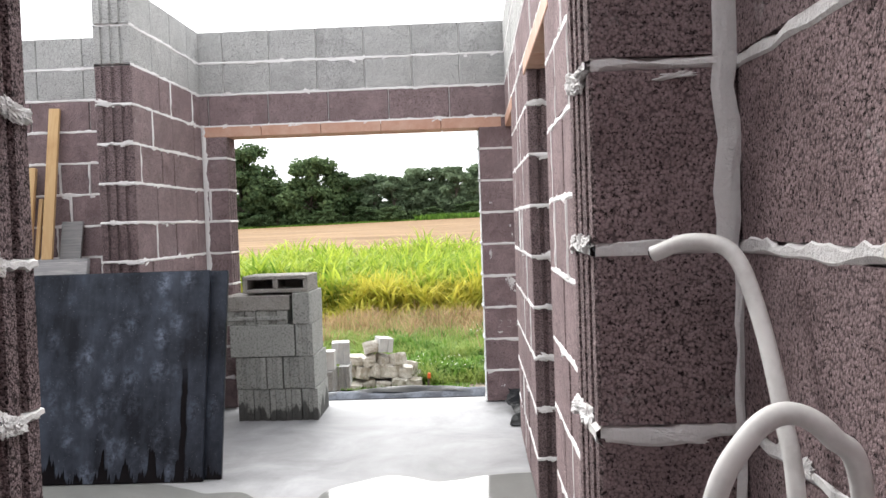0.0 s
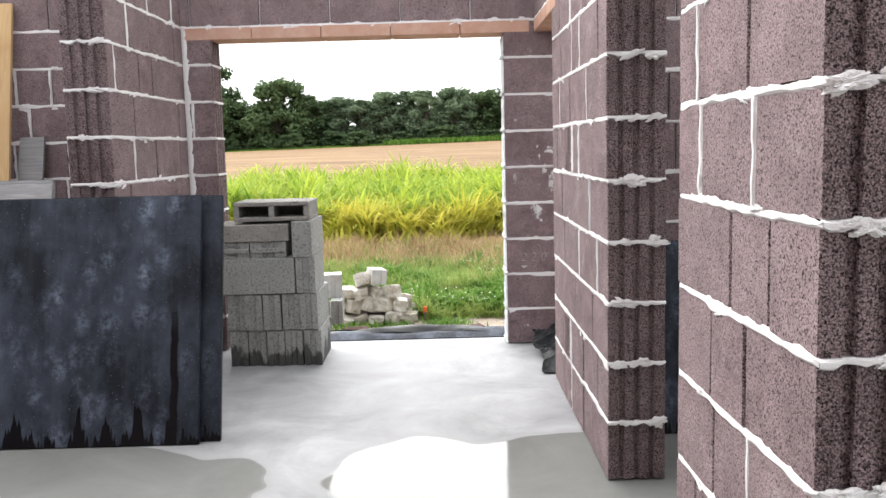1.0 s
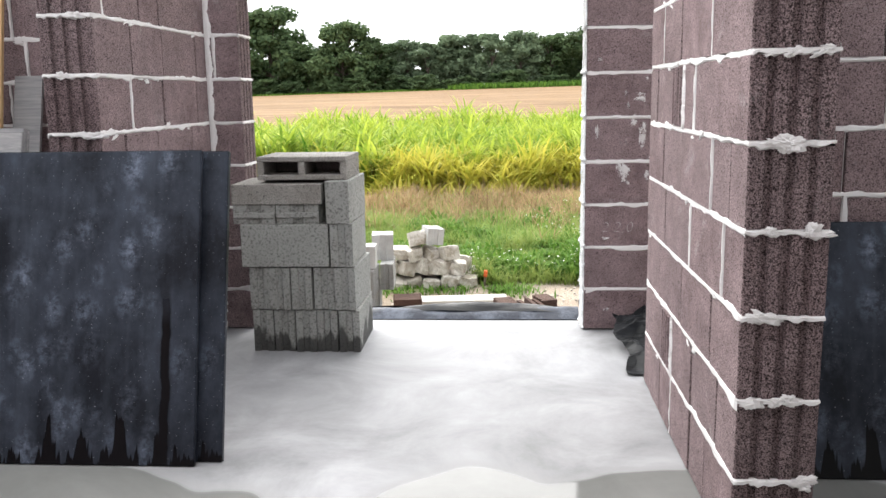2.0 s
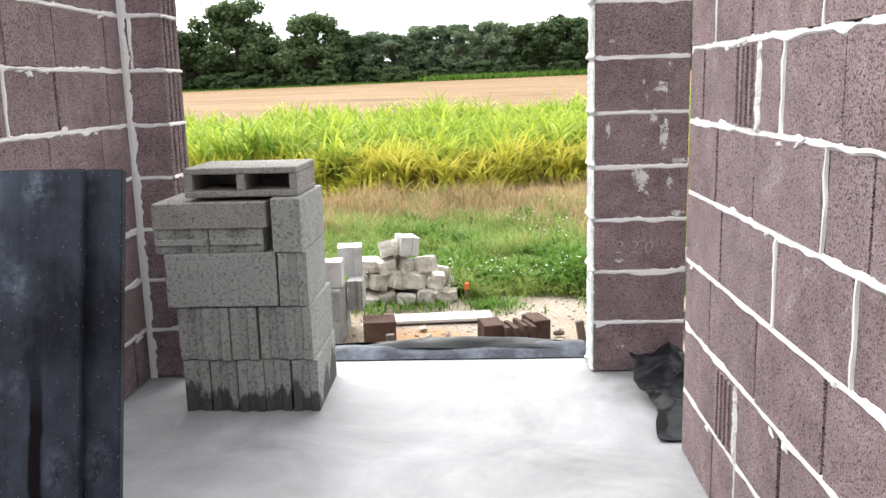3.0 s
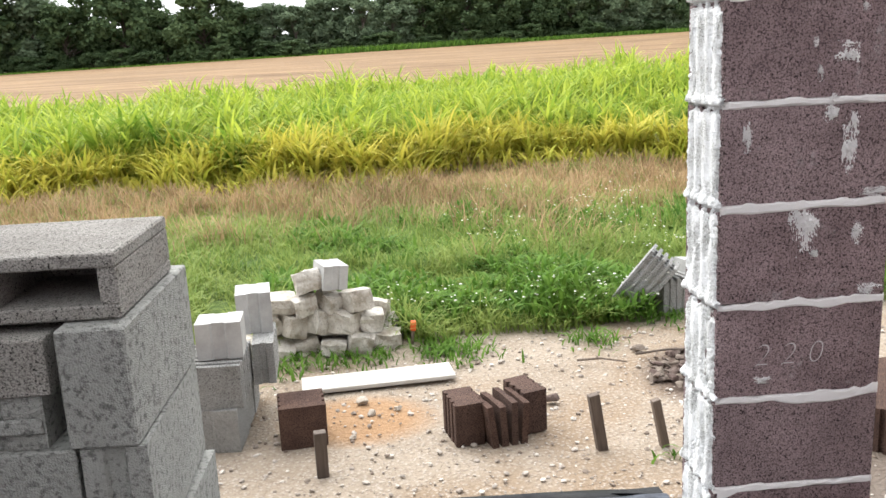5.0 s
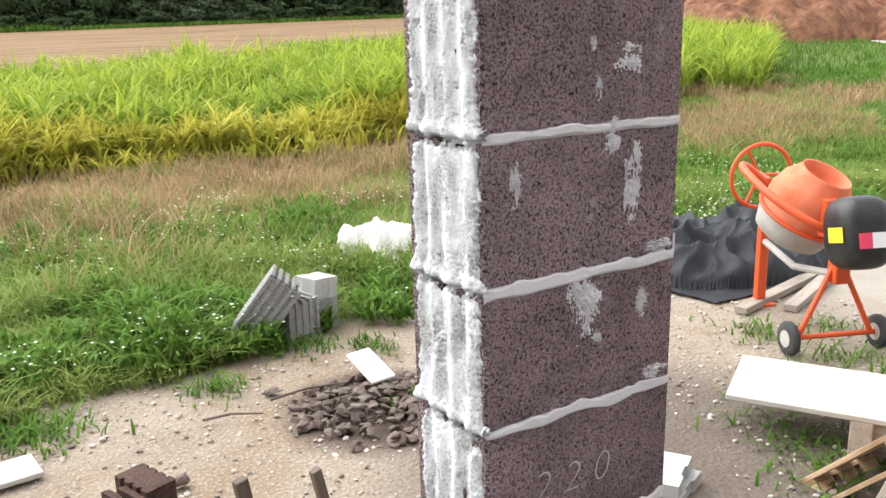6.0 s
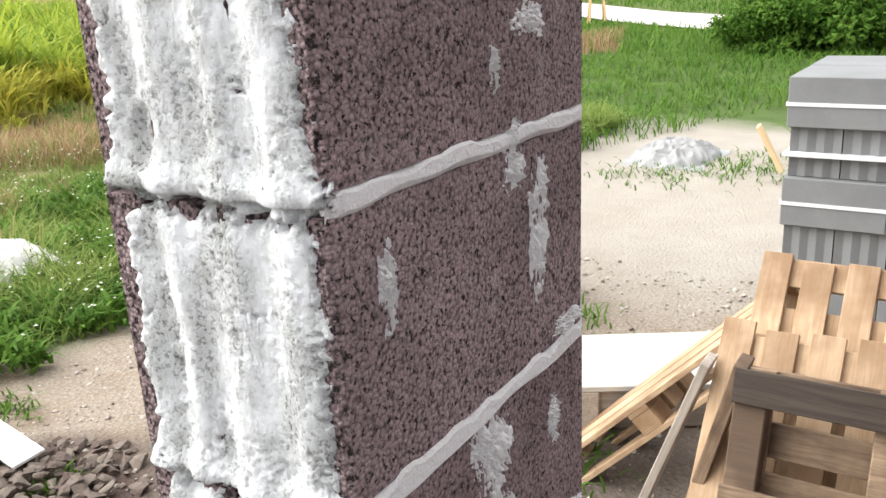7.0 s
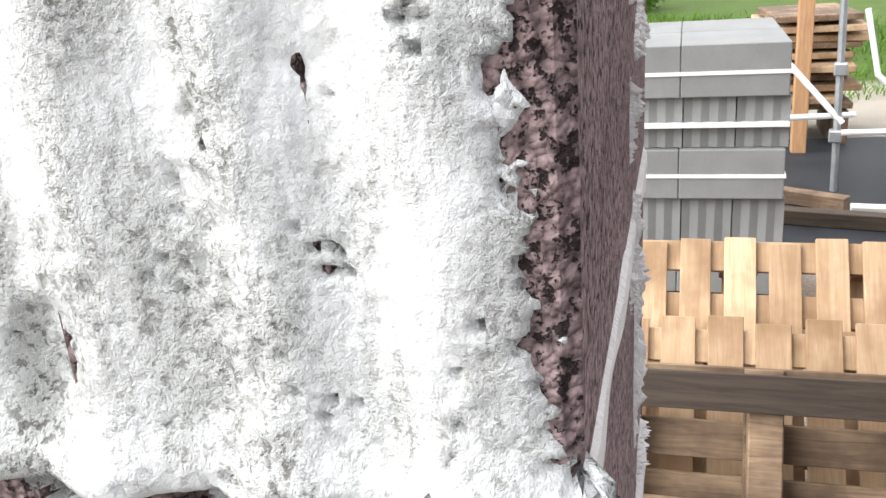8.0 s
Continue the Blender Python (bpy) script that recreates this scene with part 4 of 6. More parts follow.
def end_bed(wall, along, a0, a1, d, joints, out):
    """The bed joints' own ragged edge across a wall's end."""
    s = Soup()
    for z in joints:
        rows = []
        for i in range(17):
            a = a0 + (a1 - a0) * i / 16
            b = 0.003 + 0.008 * (0.5 + 0.5 * noise.noise(Vector((a * 31, z * 7, d))))
            w = 0.012 * noise.noise(Vector((a * 45, z * 3, d + 4)))
            pts = [(-0.006, -0.011 + w * 1.5), (b, -0.006 + w), (b * 0.9, 0.004 + w * 0.5), (-0.006, 0.009)]
            rows.append([(a, d + out * o, z + h) if along == "x" else (d + out * o, a, z + h) for o, h in pts])
        s.ribbon(rows)
    part_mesh("mortar_edge", s.mesh("mortar_edge"), MORTAR, bpy.data.objects[wall])


end_bed("wall_east", "x", EX, EX + T, 2.33, J, -1)
end_bed("wall_east", "x", EX, EX + T, 4.31, J, -1)
end_bed("wall_west_stub", "x", -2.395, -2.155, 5.5, J, -1)
end_bed("wall_south", "y", SY, SY + T, 0.168, JS, -1)
end_bed("wall_south", "y", SY, SY + T, -0.745, JS, 1)
end_bed("wall_north", "y", NY, NY + T, -1.955, J[:-1], 1)


def corner_fill():
    """Mortar pressed into the inner corner between the stub and the north wall."""
    bm = grid_sheet(5, 220, lambda u, v: (-2.156 + 0.036 * u + u * (0.016 * noise.noise(Vector((2, v * 22, 1))) + 0.012 * noise.noise(Vector((3, v * 90, 1)))), NY - 0.002 - 0.003 * math.sin(u * math.pi) * (1 + noise.noise(Vector((u * 5, v * 90, 3)))), v * 2.28))
    part("corner_mortar", bm, MORTAR, bpy.data.objects["wall_north"])


corner_fill()


def turned_block(y0, z0, seed, side=1):
    """A block laid end outwards in the wall: its ribs, and the thick mortar poured beside it."""
    wall = bpy.data.objects["wall_east"]
    for i in range(4):
        y = y0 + side * (0.06 + 0.045 * i)
        bm = prism([(EX + 0.004, y - 0.014), (EX + 0.004, y + 0.014), (EX - 0.009, y + 0.009), (EX - 0.009, y - 0.009)], z0 + 0.013, z0 + 0.233)
        part("block_rib", bm, BROWN, wall)

    def place(u, v):
        w = 0.012 + 0.012 * math.sin(min(1.0, (1 - v) * 1.6) * 1.57) + 0.014 * noise.noise(Vector((v * 9, u * 2, seed)))
        b = 0.012 * (1 - (2 * u - 1) ** 2) + 0.003 * noise.noise(Vector((u * 6, v * 25, 2))) - 0.003
        return (EX - b, y0 + (1 - 2 * u) * w + 0.008 * noise.noise(Vector((v * 5, 1, seed + 3))), z0 + 0.245 * v)
    part("mortar_stem", grid_sheet(10, 40, place), MORTAR, wall)


turned_block(5.215, 1.275, 4)
turned_block(5.31, 0.258, 9)


# ---- the mortar coat on the pillar's end ----
def coat_material():
    k = Mat("white_mortar_coat", 0.9, 0.2)
    co = k.coords("World")
    n1, n2, n3 = k.noise(co, 60, 6, 0.72), k.noise(co, 210, 4, 0.75), k.noise(k.stretch(co, 1, 1, 0.4), 26, 4, 0.6)
    m = k.ramp(n3, (0.38, 0.0), (0.68, 1.0))
    col = k.mix(k.ramp(n1, (0.3, 0.0), (0.55, 1.0)), (0.66, 0.675, 0.68), (0.79, 0.81, 0.835))
    col = k.mix(k.math("MULTIPLY", m, 0.72), col, (0.46, 0.475, 0.455))
    col = k.mix(k.math("MULTIPLY", m, k.ramp(n2, (0.41, 0.9), (0.47, 0.0))), col, (0.12, 0.11, 0.1))
    h = k.math("ADD", k.math("MULTIPLY", n1, 0.5), k.math("MULTIPLY", k.math("MULTIPLY", n2, m), 0.9))
    return k.done(col, None, k.bump(h, 1.0, 0.007))


COAT = coat_material()


def pillar_coat():
    def place(u, v):
        u = -0.07 + 1.07 * u
        y, z = NY + 0.004 + 0.234 * u, 0.01 + 2.17 * v
        p = Vector((y * 1.0, z * 1.0, 0))
        c = (z / P) % 1.0
        # ridges left by the ribs, wider towards the joints
        rib = 0.5 + 0.5 * math.cos((u - 0.13) * 2 * math.pi * 4.0 + 0.8 * noise.noise(Vector((u * 3, z * 6, 2))))
        t = 0.0015 + 0.010 * rib
        pit = min(1.0, max(0.0, 0.3 + 1.8 * noise.noise(Vector((y * 30, z * 13, 6)))))
        t += 0.0015 * noise.noise(p * 28) + pit * (0.003 * noise.noise(p * 80) + 0.003 * noise.noise(p * 190) + 0.002 * noise.noise(p * 420) - 0.0025)
        # thick lip above each joint, ragged gap below it
        t += 0.008 * math.exp(-((c - 0.03) / 0.05) ** 2)
        below = math.exp(-((c - 0.955) / 0.035) ** 2)
        t -= 0.024 * below * max(0.0, 0.5 + 0.6 * noise.noise(Vector((y * 40, z * 25, 5))) + 0.9 * noise.noise(Vector((y * 150, z * 120, 2))) + 0.5 * noise.noise(Vector((y * 380, z * 300, 7))))
        e1 = u - (-0.004 + 0.04 * noise.noise(Vector((z * 24, 1, 0))) + 0.045 * noise.noise(Vector((z * 90, u * 20, 0))) + 0.04 * noise.noise(Vector((z * 260, u * 60, 0))) - 0.075 * math.exp(-((c - 0.03) / 0.045) ** 2))
        e2 = (0.9 + 0.04 * noise.noise(Vector((z * 21, 9, 0))) + 0.035 * noise.noise(Vector((z * 120, u * 40, 4))) + 0.06 * math.exp(-((c - 0.03) / 0.07) ** 2)) - u
        e = min(e1, e2)
        if e < 0.05:
            t -= (0.05 - e) * 0.35
        t -= 0.03 * max(0.0, noise.noise(p * 17 + Vector((0, 0, 9))) - 0.37)
        # small ragged pits that bare the block
        t -= 0.035 * max(0.0, 0.8 * noise.noise(Vector((y * 48, z * 30, 12))) + 0.7 * noise.noise(p * 260) + 0.5 * noise.noise(p * 520) - 0.62)
        if t < 0.0005:
            y = max(y, NY + 0.003)
        return (0.075 - max(t, -0.014), y, z)

    ob = part("mortar_coat", grid_sheet(110, 900, place), COAT, bpy.data.objects["wall_north"], "white mortar coat smeared over the ribbed end")
    smooth(ob)


pillar_coat()


def splat(cy, cz, w, h, seed, parts=1, face_y=NY):
    """A thin, ragged patch of dried mortar on the pillar's south face, at x = cy."""
    bm = grid_sheet(40, 40, lambda u, v: (cy + (u - 0.5) * w * 1.6, face_y + 0.0028 - 0.0042 * max(-0.6, 1.15 - ((u - 0.5) ** 2 + (v - 0.5) ** 2) * 9 + 1.5 * noise.noise(Vector((u * 3.4 + seed, v * 4.2, seed))) + 1.3 * noise.noise(Vector((u * 14, v * 14, seed))) + 1.5 * noise.noise(Vector((u * 31, v * 31, seed)))), cz + (v - 0.5) * h * 1.6))
    part("mortar_splat", bm, MORTAR, bpy.data.objects["wall_north"])


for a in ((0.385, 1.385, 0.055, 0.05, 1), (0.315, 1.34, 0.014, 0.035, 2), (0.30, 1.41, 0.014, 0.022, 3), (0.35, 1.25, 0.03, 0.06, 4), (0.40, 1.17, 0.035, 0.11, 5), (0.30, 0.955, 0.05, 0.1, 6), (0.27, 0.985, 0.03, 0.06, 7),
          (0.43, 0.94, 0.025, 0.05, 8), (0.32, 0.89, 0.02, 0.02, 9), (0.21, 0.13, 0.03, 0.02, 10), (0.47, 0.79, 0.05, 0.03, 11), (0.47, 1.04, 0.06, 0.02, 12), (0.2, 0.56, 0.04, 0.02, 13), (0.42, 1.49, 0.02, 0.02, 14), (0.15, 1.6, 0.03, 0.02, 15), (0.14, 1.19, 0.02, 0.07, 16)):
    splat(*a)


def chalk_mark():
    cu = bpy.data.curves.new("chalk_mark", "FONT")
    cu.body, cu.size, cu.extrude, cu.shear = "220", 0.088, 0.0006, 0.2
    cu.space_character = 1.6
    cu.materials.append(plain_material("chalk", (0.5, 0.47, 0.46), (0.72, 0.69, 0.68), 60, 0.95, 0.1))
    cu.offset = -0.003
    ob = new("chalk_mark", cu)
    ob.parent = bpy.data.objects["wall_north"]
    ob.matrix_basis = pose(0.17, NY - 0.0035, 0.6, 90, 0, 0)
    ob["label"] = "faint chalk number on a block"


chalk_mark()


# ---- plastic sheet along the slab's edge ----
def foil_material(name, a, b, rough_):
    k = Mat(name, rough_, 0.1)
    co = k.coords("World")
    n, f = k.noise(k.stretch(co, 1, 4, 4), 3.0, 5, 0.6, 0.6), k.noise(co, 40, 3)
    dust = k.ramp(k.noise(co, 5, 5, 0.7), (0.45, 0.0), (0.65, 1.0))
    return k.done(k.mix(dust, a, b), k.math("ADD", k.math("MULTIPLY", dust, 0.35), rough_, True), k.bump(n, 0.5, 0.01))


BLACKFOIL = foil_material("black_plastic_sheet", (0.005, 0.006, 0.007), (0.011, 0.012, 0.015), 0.36)
GREYFOIL = foil_material("dusty_grey_membrane", (0.032, 0.037, 0.05), (0.13, 0.145, 0.175), 0.42)


def edge_membrane():
    root = empty("damp_proof_membrane")
    tagged(root, "grey and black plastic membrane along the slab edge", "membrane")

    def grey(u, v):
        x = -1.95 + 2.02 * u
        w = noise.noise(Vector((x * 2.3, v * 2, 0))) * 0.014 + noise.noise(Vector((x * 9, v * 3, 1))) * 0.005
        return (x, 7.137 + 0.16 * v, 0.006 + 0.045 * math.sin(v * 2.2) + w * min(1, v * 3))

    def black(u, v):
        x = -1.15 + 1.22 * u
        hump = 0.04 * math.sin(min(1.0, u * 1.1) * math.pi) ** 0.7
        w = noise.noise(Vector((x * 3.1, v * 2, 5))) * 0.012
        return (x, 7.2 + 0.15 * v, 0.036 + 1.05 * hump * math.sin(v * 2.6 + 0.2) + w)

    def skirt(u, v):
        x = -1.95 + 2.02 * u
        return (x, 7.29 + 0.05 * noise.noise(Vector((x * 4, v * 3, 2))) + 0.1 * v, 0.05 - 0.68 * v)

    smooth(part("grey_strip", grid_sheet(70, 8, grey), GREYFOIL, root, "dusty grey membrane strip"))
    smooth(part("black_strip", grid_sheet(60, 8, black), BLACKFOIL, root, "shiny black plastic strip"))
    smooth(part("skirt", grid_sheet(50, 8, skirt), BLACKFOIL, root, "black plastic hanging down the slab"))


edge_membrane()


def crumple(name, label, category, x0, x1, y0, y1, z0, fn, mat, seed, n=44, freq=4.5):
    """A crumpled sheet heaped by fn(u, v) over a base height."""
    def place(u, v):
        x, y = x0 + (x1 - x0) * u, y0 + (y1 - y0) * v
        q = Vector((x * freq, y * freq, seed))
        ridge = 1 - abs(noise.noise(q)) * 2
        fine = 1 - abs(noise.noise(q * 2.3)) * 2
        h = fn(u, v)
        return (x + 0.07 * noise.noise(q * 0.9), y + 0.07 * noise.noise(q * 0.8 + Vector((5, 0, 0))), z0 + max(0.0, h * (0.5 + 0.42 * ridge + 0.22 * fine)))
    ob = part(name, grid_sheet(n, n, place), mat)
    ob.modifiers.new("thick", "SOLIDIFY").thickness = 0.004
    return tagged(ob, label, category)


def dome(u, v):
    return max(0.0, 1 - ((u - 0.5) ** 2 + (v - 0.5) ** 2) * 4.2)


crumple("plastic_sheet", "crumpled black plastic sheet beside the pillar", "plastic sheet", 0.24, 0.56, 6.05, 6.88, 0.004, lambda u, v: 0.015 + 0.17 * v * (0.35 + 0.65 * math.sin(u * 2.4 + 0.4)) * (1 if v < 0.95 else 0.9), BLACKFOIL, 3.0)
crumple("plastic_sheet", "grey plastic sheet draped over the slab edge", "plastic sheet", 0.5, 1.1, 6.6, 7.5, -0.58, lambda u, v: 0.62 * (1 - u) ** 1.3 + 0.06, GREYFOIL, 6.0)


def hall_corner():
    """Thick mortar in the corner beside the narrow doorway."""
    bm = grid_sheet(5, 80, lambda u, v: (0.335 + (0.02 if v < 0.483 else 0.0) * (1 - u) + 0.034 * u + 0.01 * noise.noise(Vector((u, v * 40, 1))), SY - 0.001 - 0.004 * math.sin(u * math.pi) * (1 + 0.7 * noise.noise(Vector((u * 5, v * 60, 3)))), v * 2.9))
    part("corner_mortar", bm, MORTAR, bpy.data.objects["wall_south"])


hall_corner()

# ---- the yard ----
CONC = aggregate_material("yard_grey_block", (0.26, 0.26, 0.25), (0.42, 0.42, 0.41), (0.45, 0.45, 0.43), 1.3)


def hollow_ribbed_block(m, label, group, mat, size=(0.24, 0.49, 0.24), slots=5):
    """A wall block with long slots through it and ribs on its sides: body and top slots cut as real gaps."""
    sx, sy, sz = size
    root = empty("building_block", m)
    tagged(root, label, "block", group)
    n = slots + 1
    w = sx / (2 * slots + 1)
    for i in range(n):
        a = -sx / 2 + i * 2 * w
        part("web", rough(box((a, -sy / 2, 0), (a + w, sy / 2, sz), bevel=0.003), 0.002, 20, i), mat, root)
    part("cross_web", box((-sx / 2 + 0.002, -sy / 2 + 0.01, 0.004), (sx / 2 - 0.002, -sy / 2 + 0.05, sz - 0.03)), mat, root)
    part("cross_web", box((-sx / 2 + 0.002, -0.02, 0.004), (sx / 2 - 0.002, 0.02, sz - 0.03)), mat, root)
    part("cross_web", box((-sx / 2 + 0.002, sy / 2 - 0.05, 0.004), (sx / 2 - 0.002, sy / 2 - 0.01, sz - 0.03)), mat, root)
    return root


def yard_block_pile():
    g = "grey blocks piled by the house"
    for i in range(3):
        for j in range(2):
            grey_block("concrete_block", (0.38, 0.24, 0.24), pose(-1.78 - 0.4 * j, 9.32 + 0.255 * i, -0.6, 0, 0, 2 * i - 2), "grey concrete block in a low pile outdoors", g, CONC)
    hollow_ribbed_block(pose(-1.77, 9.42, -0.36, 0, 0, 90), "grey slotted block lying in a pile", g, CONC, (0.4, 0.42, 0.24), 6)
    grey_block("concrete_block", (0.12, 0.40, 0.24), pose(-1.5, 9.75, -0.36, 0, 0, 4), "narrow grey block standing on a pile", g, CONC)
    hollow_ribbed_block(pose(-2.2, 9.6, -0.36, 0, 0, 88), "grey slotted block lying in a pile", g, CONC, (0.4, 0.42, 0.24), 6)
    grey_block("concrete_block", (0.24, 0.20, 0.2), pose(-1.68, 9.42, -0.115, 0, 0, 3), "pale grey block on top of a pile", g, PALE)
    grey_block("concrete_block", (0.2, 0.24, 0.24), pose(-1.56, 9.86, -0.118, 0, 0, 8), "pale grey block on top of a pile", g, PALE)


yard_block_pile()


def brown_piece(m, label, length=0.25, mat=None):
    ob = new("brown_block", block_mesh(length, mat or BROWN))
    ob.matrix_basis = m
    return tagged(ob, label, "block", "brown blocks in the yard")


RUST = aggregate_material("wet_brown_block", (0.06, 0.035, 0.028), (0.14, 0.085, 0.065), (0.10, 0.07, 0.06))
brown_piece(pose(-1.27, 9.3, -0.6, 0, 0, 8), "dark brown ribbed block standing on gravel", 0.25, RUST)
brown_piece(pose(-0.4, 9.17, -0.6, 0, 0, 12), "dark brown block standing on gravel", 0.16, RUST)


def shards():
    for i in range(4):
        bm = prism([(-0.018, -0.12), (0.018, -0.12), (0.02, -0.04), (0.012, 0.0), (0.02, 0.05), (0.016, 0.12), (-0.018, 0.12), (-0.012, 0.03)], 0, 0.24 - 0.012 * (i % 2))
        ob = part("block_slab", rough(bm, 0.004, 14, i), RUST)
        ob.matrix_basis = pose(-0.285 + 0.052 * i, 9.12 + 0.014 * i, -0.605, 0, -7 + 4 * i, 18)
        tagged(ob, "thin dark brown block slab standing on edge", "block", "brown slabs on edge")


shards()
brown_piece(pose(-0.05, 9.28, -0.6, 0, 0, 20), "dark brown block standing on gravel", 0.14, RUST)

WHITEWOOD = plain_material("bleached_board", (0.44, 0.42, 0.385), (0.58, 0.57, 0.53), 4, 0.85, 0.2, 0, 0.3, 0.002, 50)
OLDWOOD = wood_material("dark_old_wood", (0.10, 0.075, 0.06), (0.19, 0.15, 0.12), (0.05, 0.04, 0.035), "z")
GREYWOOD = wood_material("grey_weathered_wood", (0.30, 0.26, 0.22), (0.46, 0.41, 0.35), (0.17, 0.13, 0.10), "x")
ob = part("board", rough(box((-0.48, -0.12, 0), (0.48, 0.12, 0.028), bevel=0.004), 0.003, 6), WHITEWOOD)
ob.matrix_basis = pose(-0.86, 10.06, -0.585, 0, 0, 6)
tagged(ob, "bleached white board lying on gravel", "board")


def stake(x, y, top, w, lean_x, lean_y, label):
    h = top + 0.75
    ob = part("wooden_stake", rough(box((-w / 2, -w * 0.4, 0), (w / 2, w * 0.4, h), bevel=0.003), 0.003, 9), OLDWOOD)
    ob.matrix_basis = pose(x, y, -0.75, lean_x, lean_y, 10)
    tagged(ob, label, "stake", "stakes in the yard")


stake(0.31, 8.92, -0.29, 0.055, 0, -9, "dark wooden stake driven into gravel")
stake(0.64, 8.9, -0.33, 0.045, 0, -12, "dark wooden stake leaning in gravel")
stake(-1.14, 8.85, -0.36, 0.06, 0, 0, "short dark wooden stake by the slab")


def stone_material(name, a, b):
    k = Mat(name, 0.9, 0.2)
    co = k.shift(k.coords())
    n, f = k.noise(co, 7, 6, 0.7), k.noise(co, 60, 4, 0.7)
    col = k.mix(k.ramp(n, (0.35, 0.0), (0.65, 1.0)), a, b)
    col = k.mix(k.math("MULTIPLY", k.rand(), 0.4), col, (0.35, 0.31, 0.25))
    col = k.mix(k.ramp(f, (0.3, 0.6), (0.45, 0.0)), col, tuple(c * 0.4 for c in a))
    return k.done(col, None, k.bump(k.math("ADD", n, f), 0.7, 0.01))


STONE = stone_material("pale_field_stone", (0.26, 0.23, 0.18), (0.66, 0.64, 0.59))
DARKSTONE = stone_material("dark_rubble", (0.055, 0.037, 0.032), (0.125, 0.09, 0.078))
GRAVEL = stone_material("gravel_stone", (0.28, 0.24, 0.2), (0.5, 0.46, 0.40))


def stone_mesh(seed, size, cut=0.5, sub=2):
    """A broken stone: a rough ball with flat faces knocked off."""
    r = random.Random(seed)
    bm = bmesh.new()
    bmesh.ops.create_icosphere(bm, subdivisions=sub, radius=1.0)
    planes = [Vector((r.gauss(0, 1), r.gauss(0, 1), r.gauss(0, 1))).normalized() for _ in range(9)]
    for v in bm.verts:
        for p in planes:
            d = v.co.dot(p) - (1 - cut * 0.62)
            if d > 0:
                v.co -= p * d
        v.co += noise.noise_vector(v.co * 2.3 + Vector((seed, 0, 0))) * 0.1
        v.co = Vector((v.co.x * size[0], v.co.y * size[1], v.co.z * size[2]))
    me = bpy.data.meshes.new("stone")
    bm.to_mesh(me)
    bm.free()
    return me


def blocky_stone(seed, size):
    """A squarish broken stone with knocked-off corners."""
    bm = bmesh.new()
    bmesh.ops.create_cube(bm, size=1.7)
    bmesh.ops.subdivide_edges(bm, edges=bm.edges[:], cuts=3, use_grid_fill=True)
    o = Vector((seed * 1.7, seed * 0.3, 0))
    for v in bm.verts:
        r = v.co.length
        v.co *= min(1.0, 1.16 / r) ** 0.32
        v.co += noise.noise_vector(v.co * 1.1 + o) * 0.2 + noise.noise_vector(v.co * 3.5 + o) * 0.07
        v.co = Vector((v.co.x * size[0], v.co.y * size[1], v.co.z * size[2]))
    me = bpy.data.meshes.new("stone")
    bm.to_mesh(me)
    bm.free()
    return me


def stone_pile():
    r = random.Random(5)
    rows = [(0, 6, -0.62), (1, 5, -0.45), (2, 4, -0.30), (3, 1, -0.15)]
    for k, n, z in rows:
        for i in range(n):
            for j in range(2 if k < 2 else 1):
                s = r.uniform(0.085, 0.12) * (0.85 if k > 1 else 1.0)
                me = blocky_stone(k * 20 + i * 3 + j, (s * r.uniform(0.9, 1.5), s * 1.1, s * r.uniform(0.55, 1.0)))
                me.materials.append(STONE)
                ob = new("field_stone", me)
                span = 0.92 - 0.2 * k
                ob.matrix_basis = pose(-1.26 + 0.1 * (k == 3) + (i / max(1, n - 1) - 0.5) * span, 10.72 + 0.22 * j + r.uniform(-0.04, 0.04), z + s * 0.7, r.uniform(-20, 20), r.uniform(-20, 20), r.uniform(0, 360))
                tagged(ob, "pale rough stone in a low heap by grass", "stone", "stones of the heap")
    ob = grey_block("concrete_block", (0.18, 0.2, 0.17), pose(-1.17, 10.75, -0.13, 4, 6, 25), "pale broken block crowning the stone heap", "stones of the heap", PALE)


stone_pile()


def marker(x, y, lean):
    root = empty("marker_peg", pose(x, y, -0.62, 0, lean, 0))
    tagged(root, "small peg with an orange top in grass", "peg", "orange marker pegs")
    part("peg", tube([(0, 0, 0), (0, 0, 0.16)], 0.012, 6), OLDWOOD, root)
    part("cap", rough(box((-0.02, -0.02, 0.13), (0.02, 0.02, 0.2), bevel=0.006), 0.002, 30), plain_material("orange_paint", (0.75, 0.10, 0.02), (0.8, 0.16, 0.05), 20, 0.6), root, "orange painted cap")


marker(-0.62, 10.74, 6)


def slotted_blocks_by_grass():
    g = "slotted blocks at the edge of the grass"
    hollow_ribbed_block(pose(1.06, 11.2, -0.55, 0, 38, -25), "grey slotted block tipped on its corner", g, CONC, (0.24, 0.24, 0.5), 4)
    hollow_ribbed_block(pose(1.4, 11.16, -0.62, 0, 0, 15), "grey slotted block standing at the grass", g, CONC, (0.26, 0.24, 0.3), 4)
    grey_block("concrete_block", (0.2, 0.24, 0.24), pose(1.62, 11.28, -0.62, 0, 0, 12), "pale grey block standing at the grass", g, CONC)
    grey_block("concrete_block", (0.22, 0.2, 0.14), pose(1.62, 11.28, -0.38, 0, 6, 20), "pale grey block piece on another block", g, PALE)


slotted_blocks_by_grass()


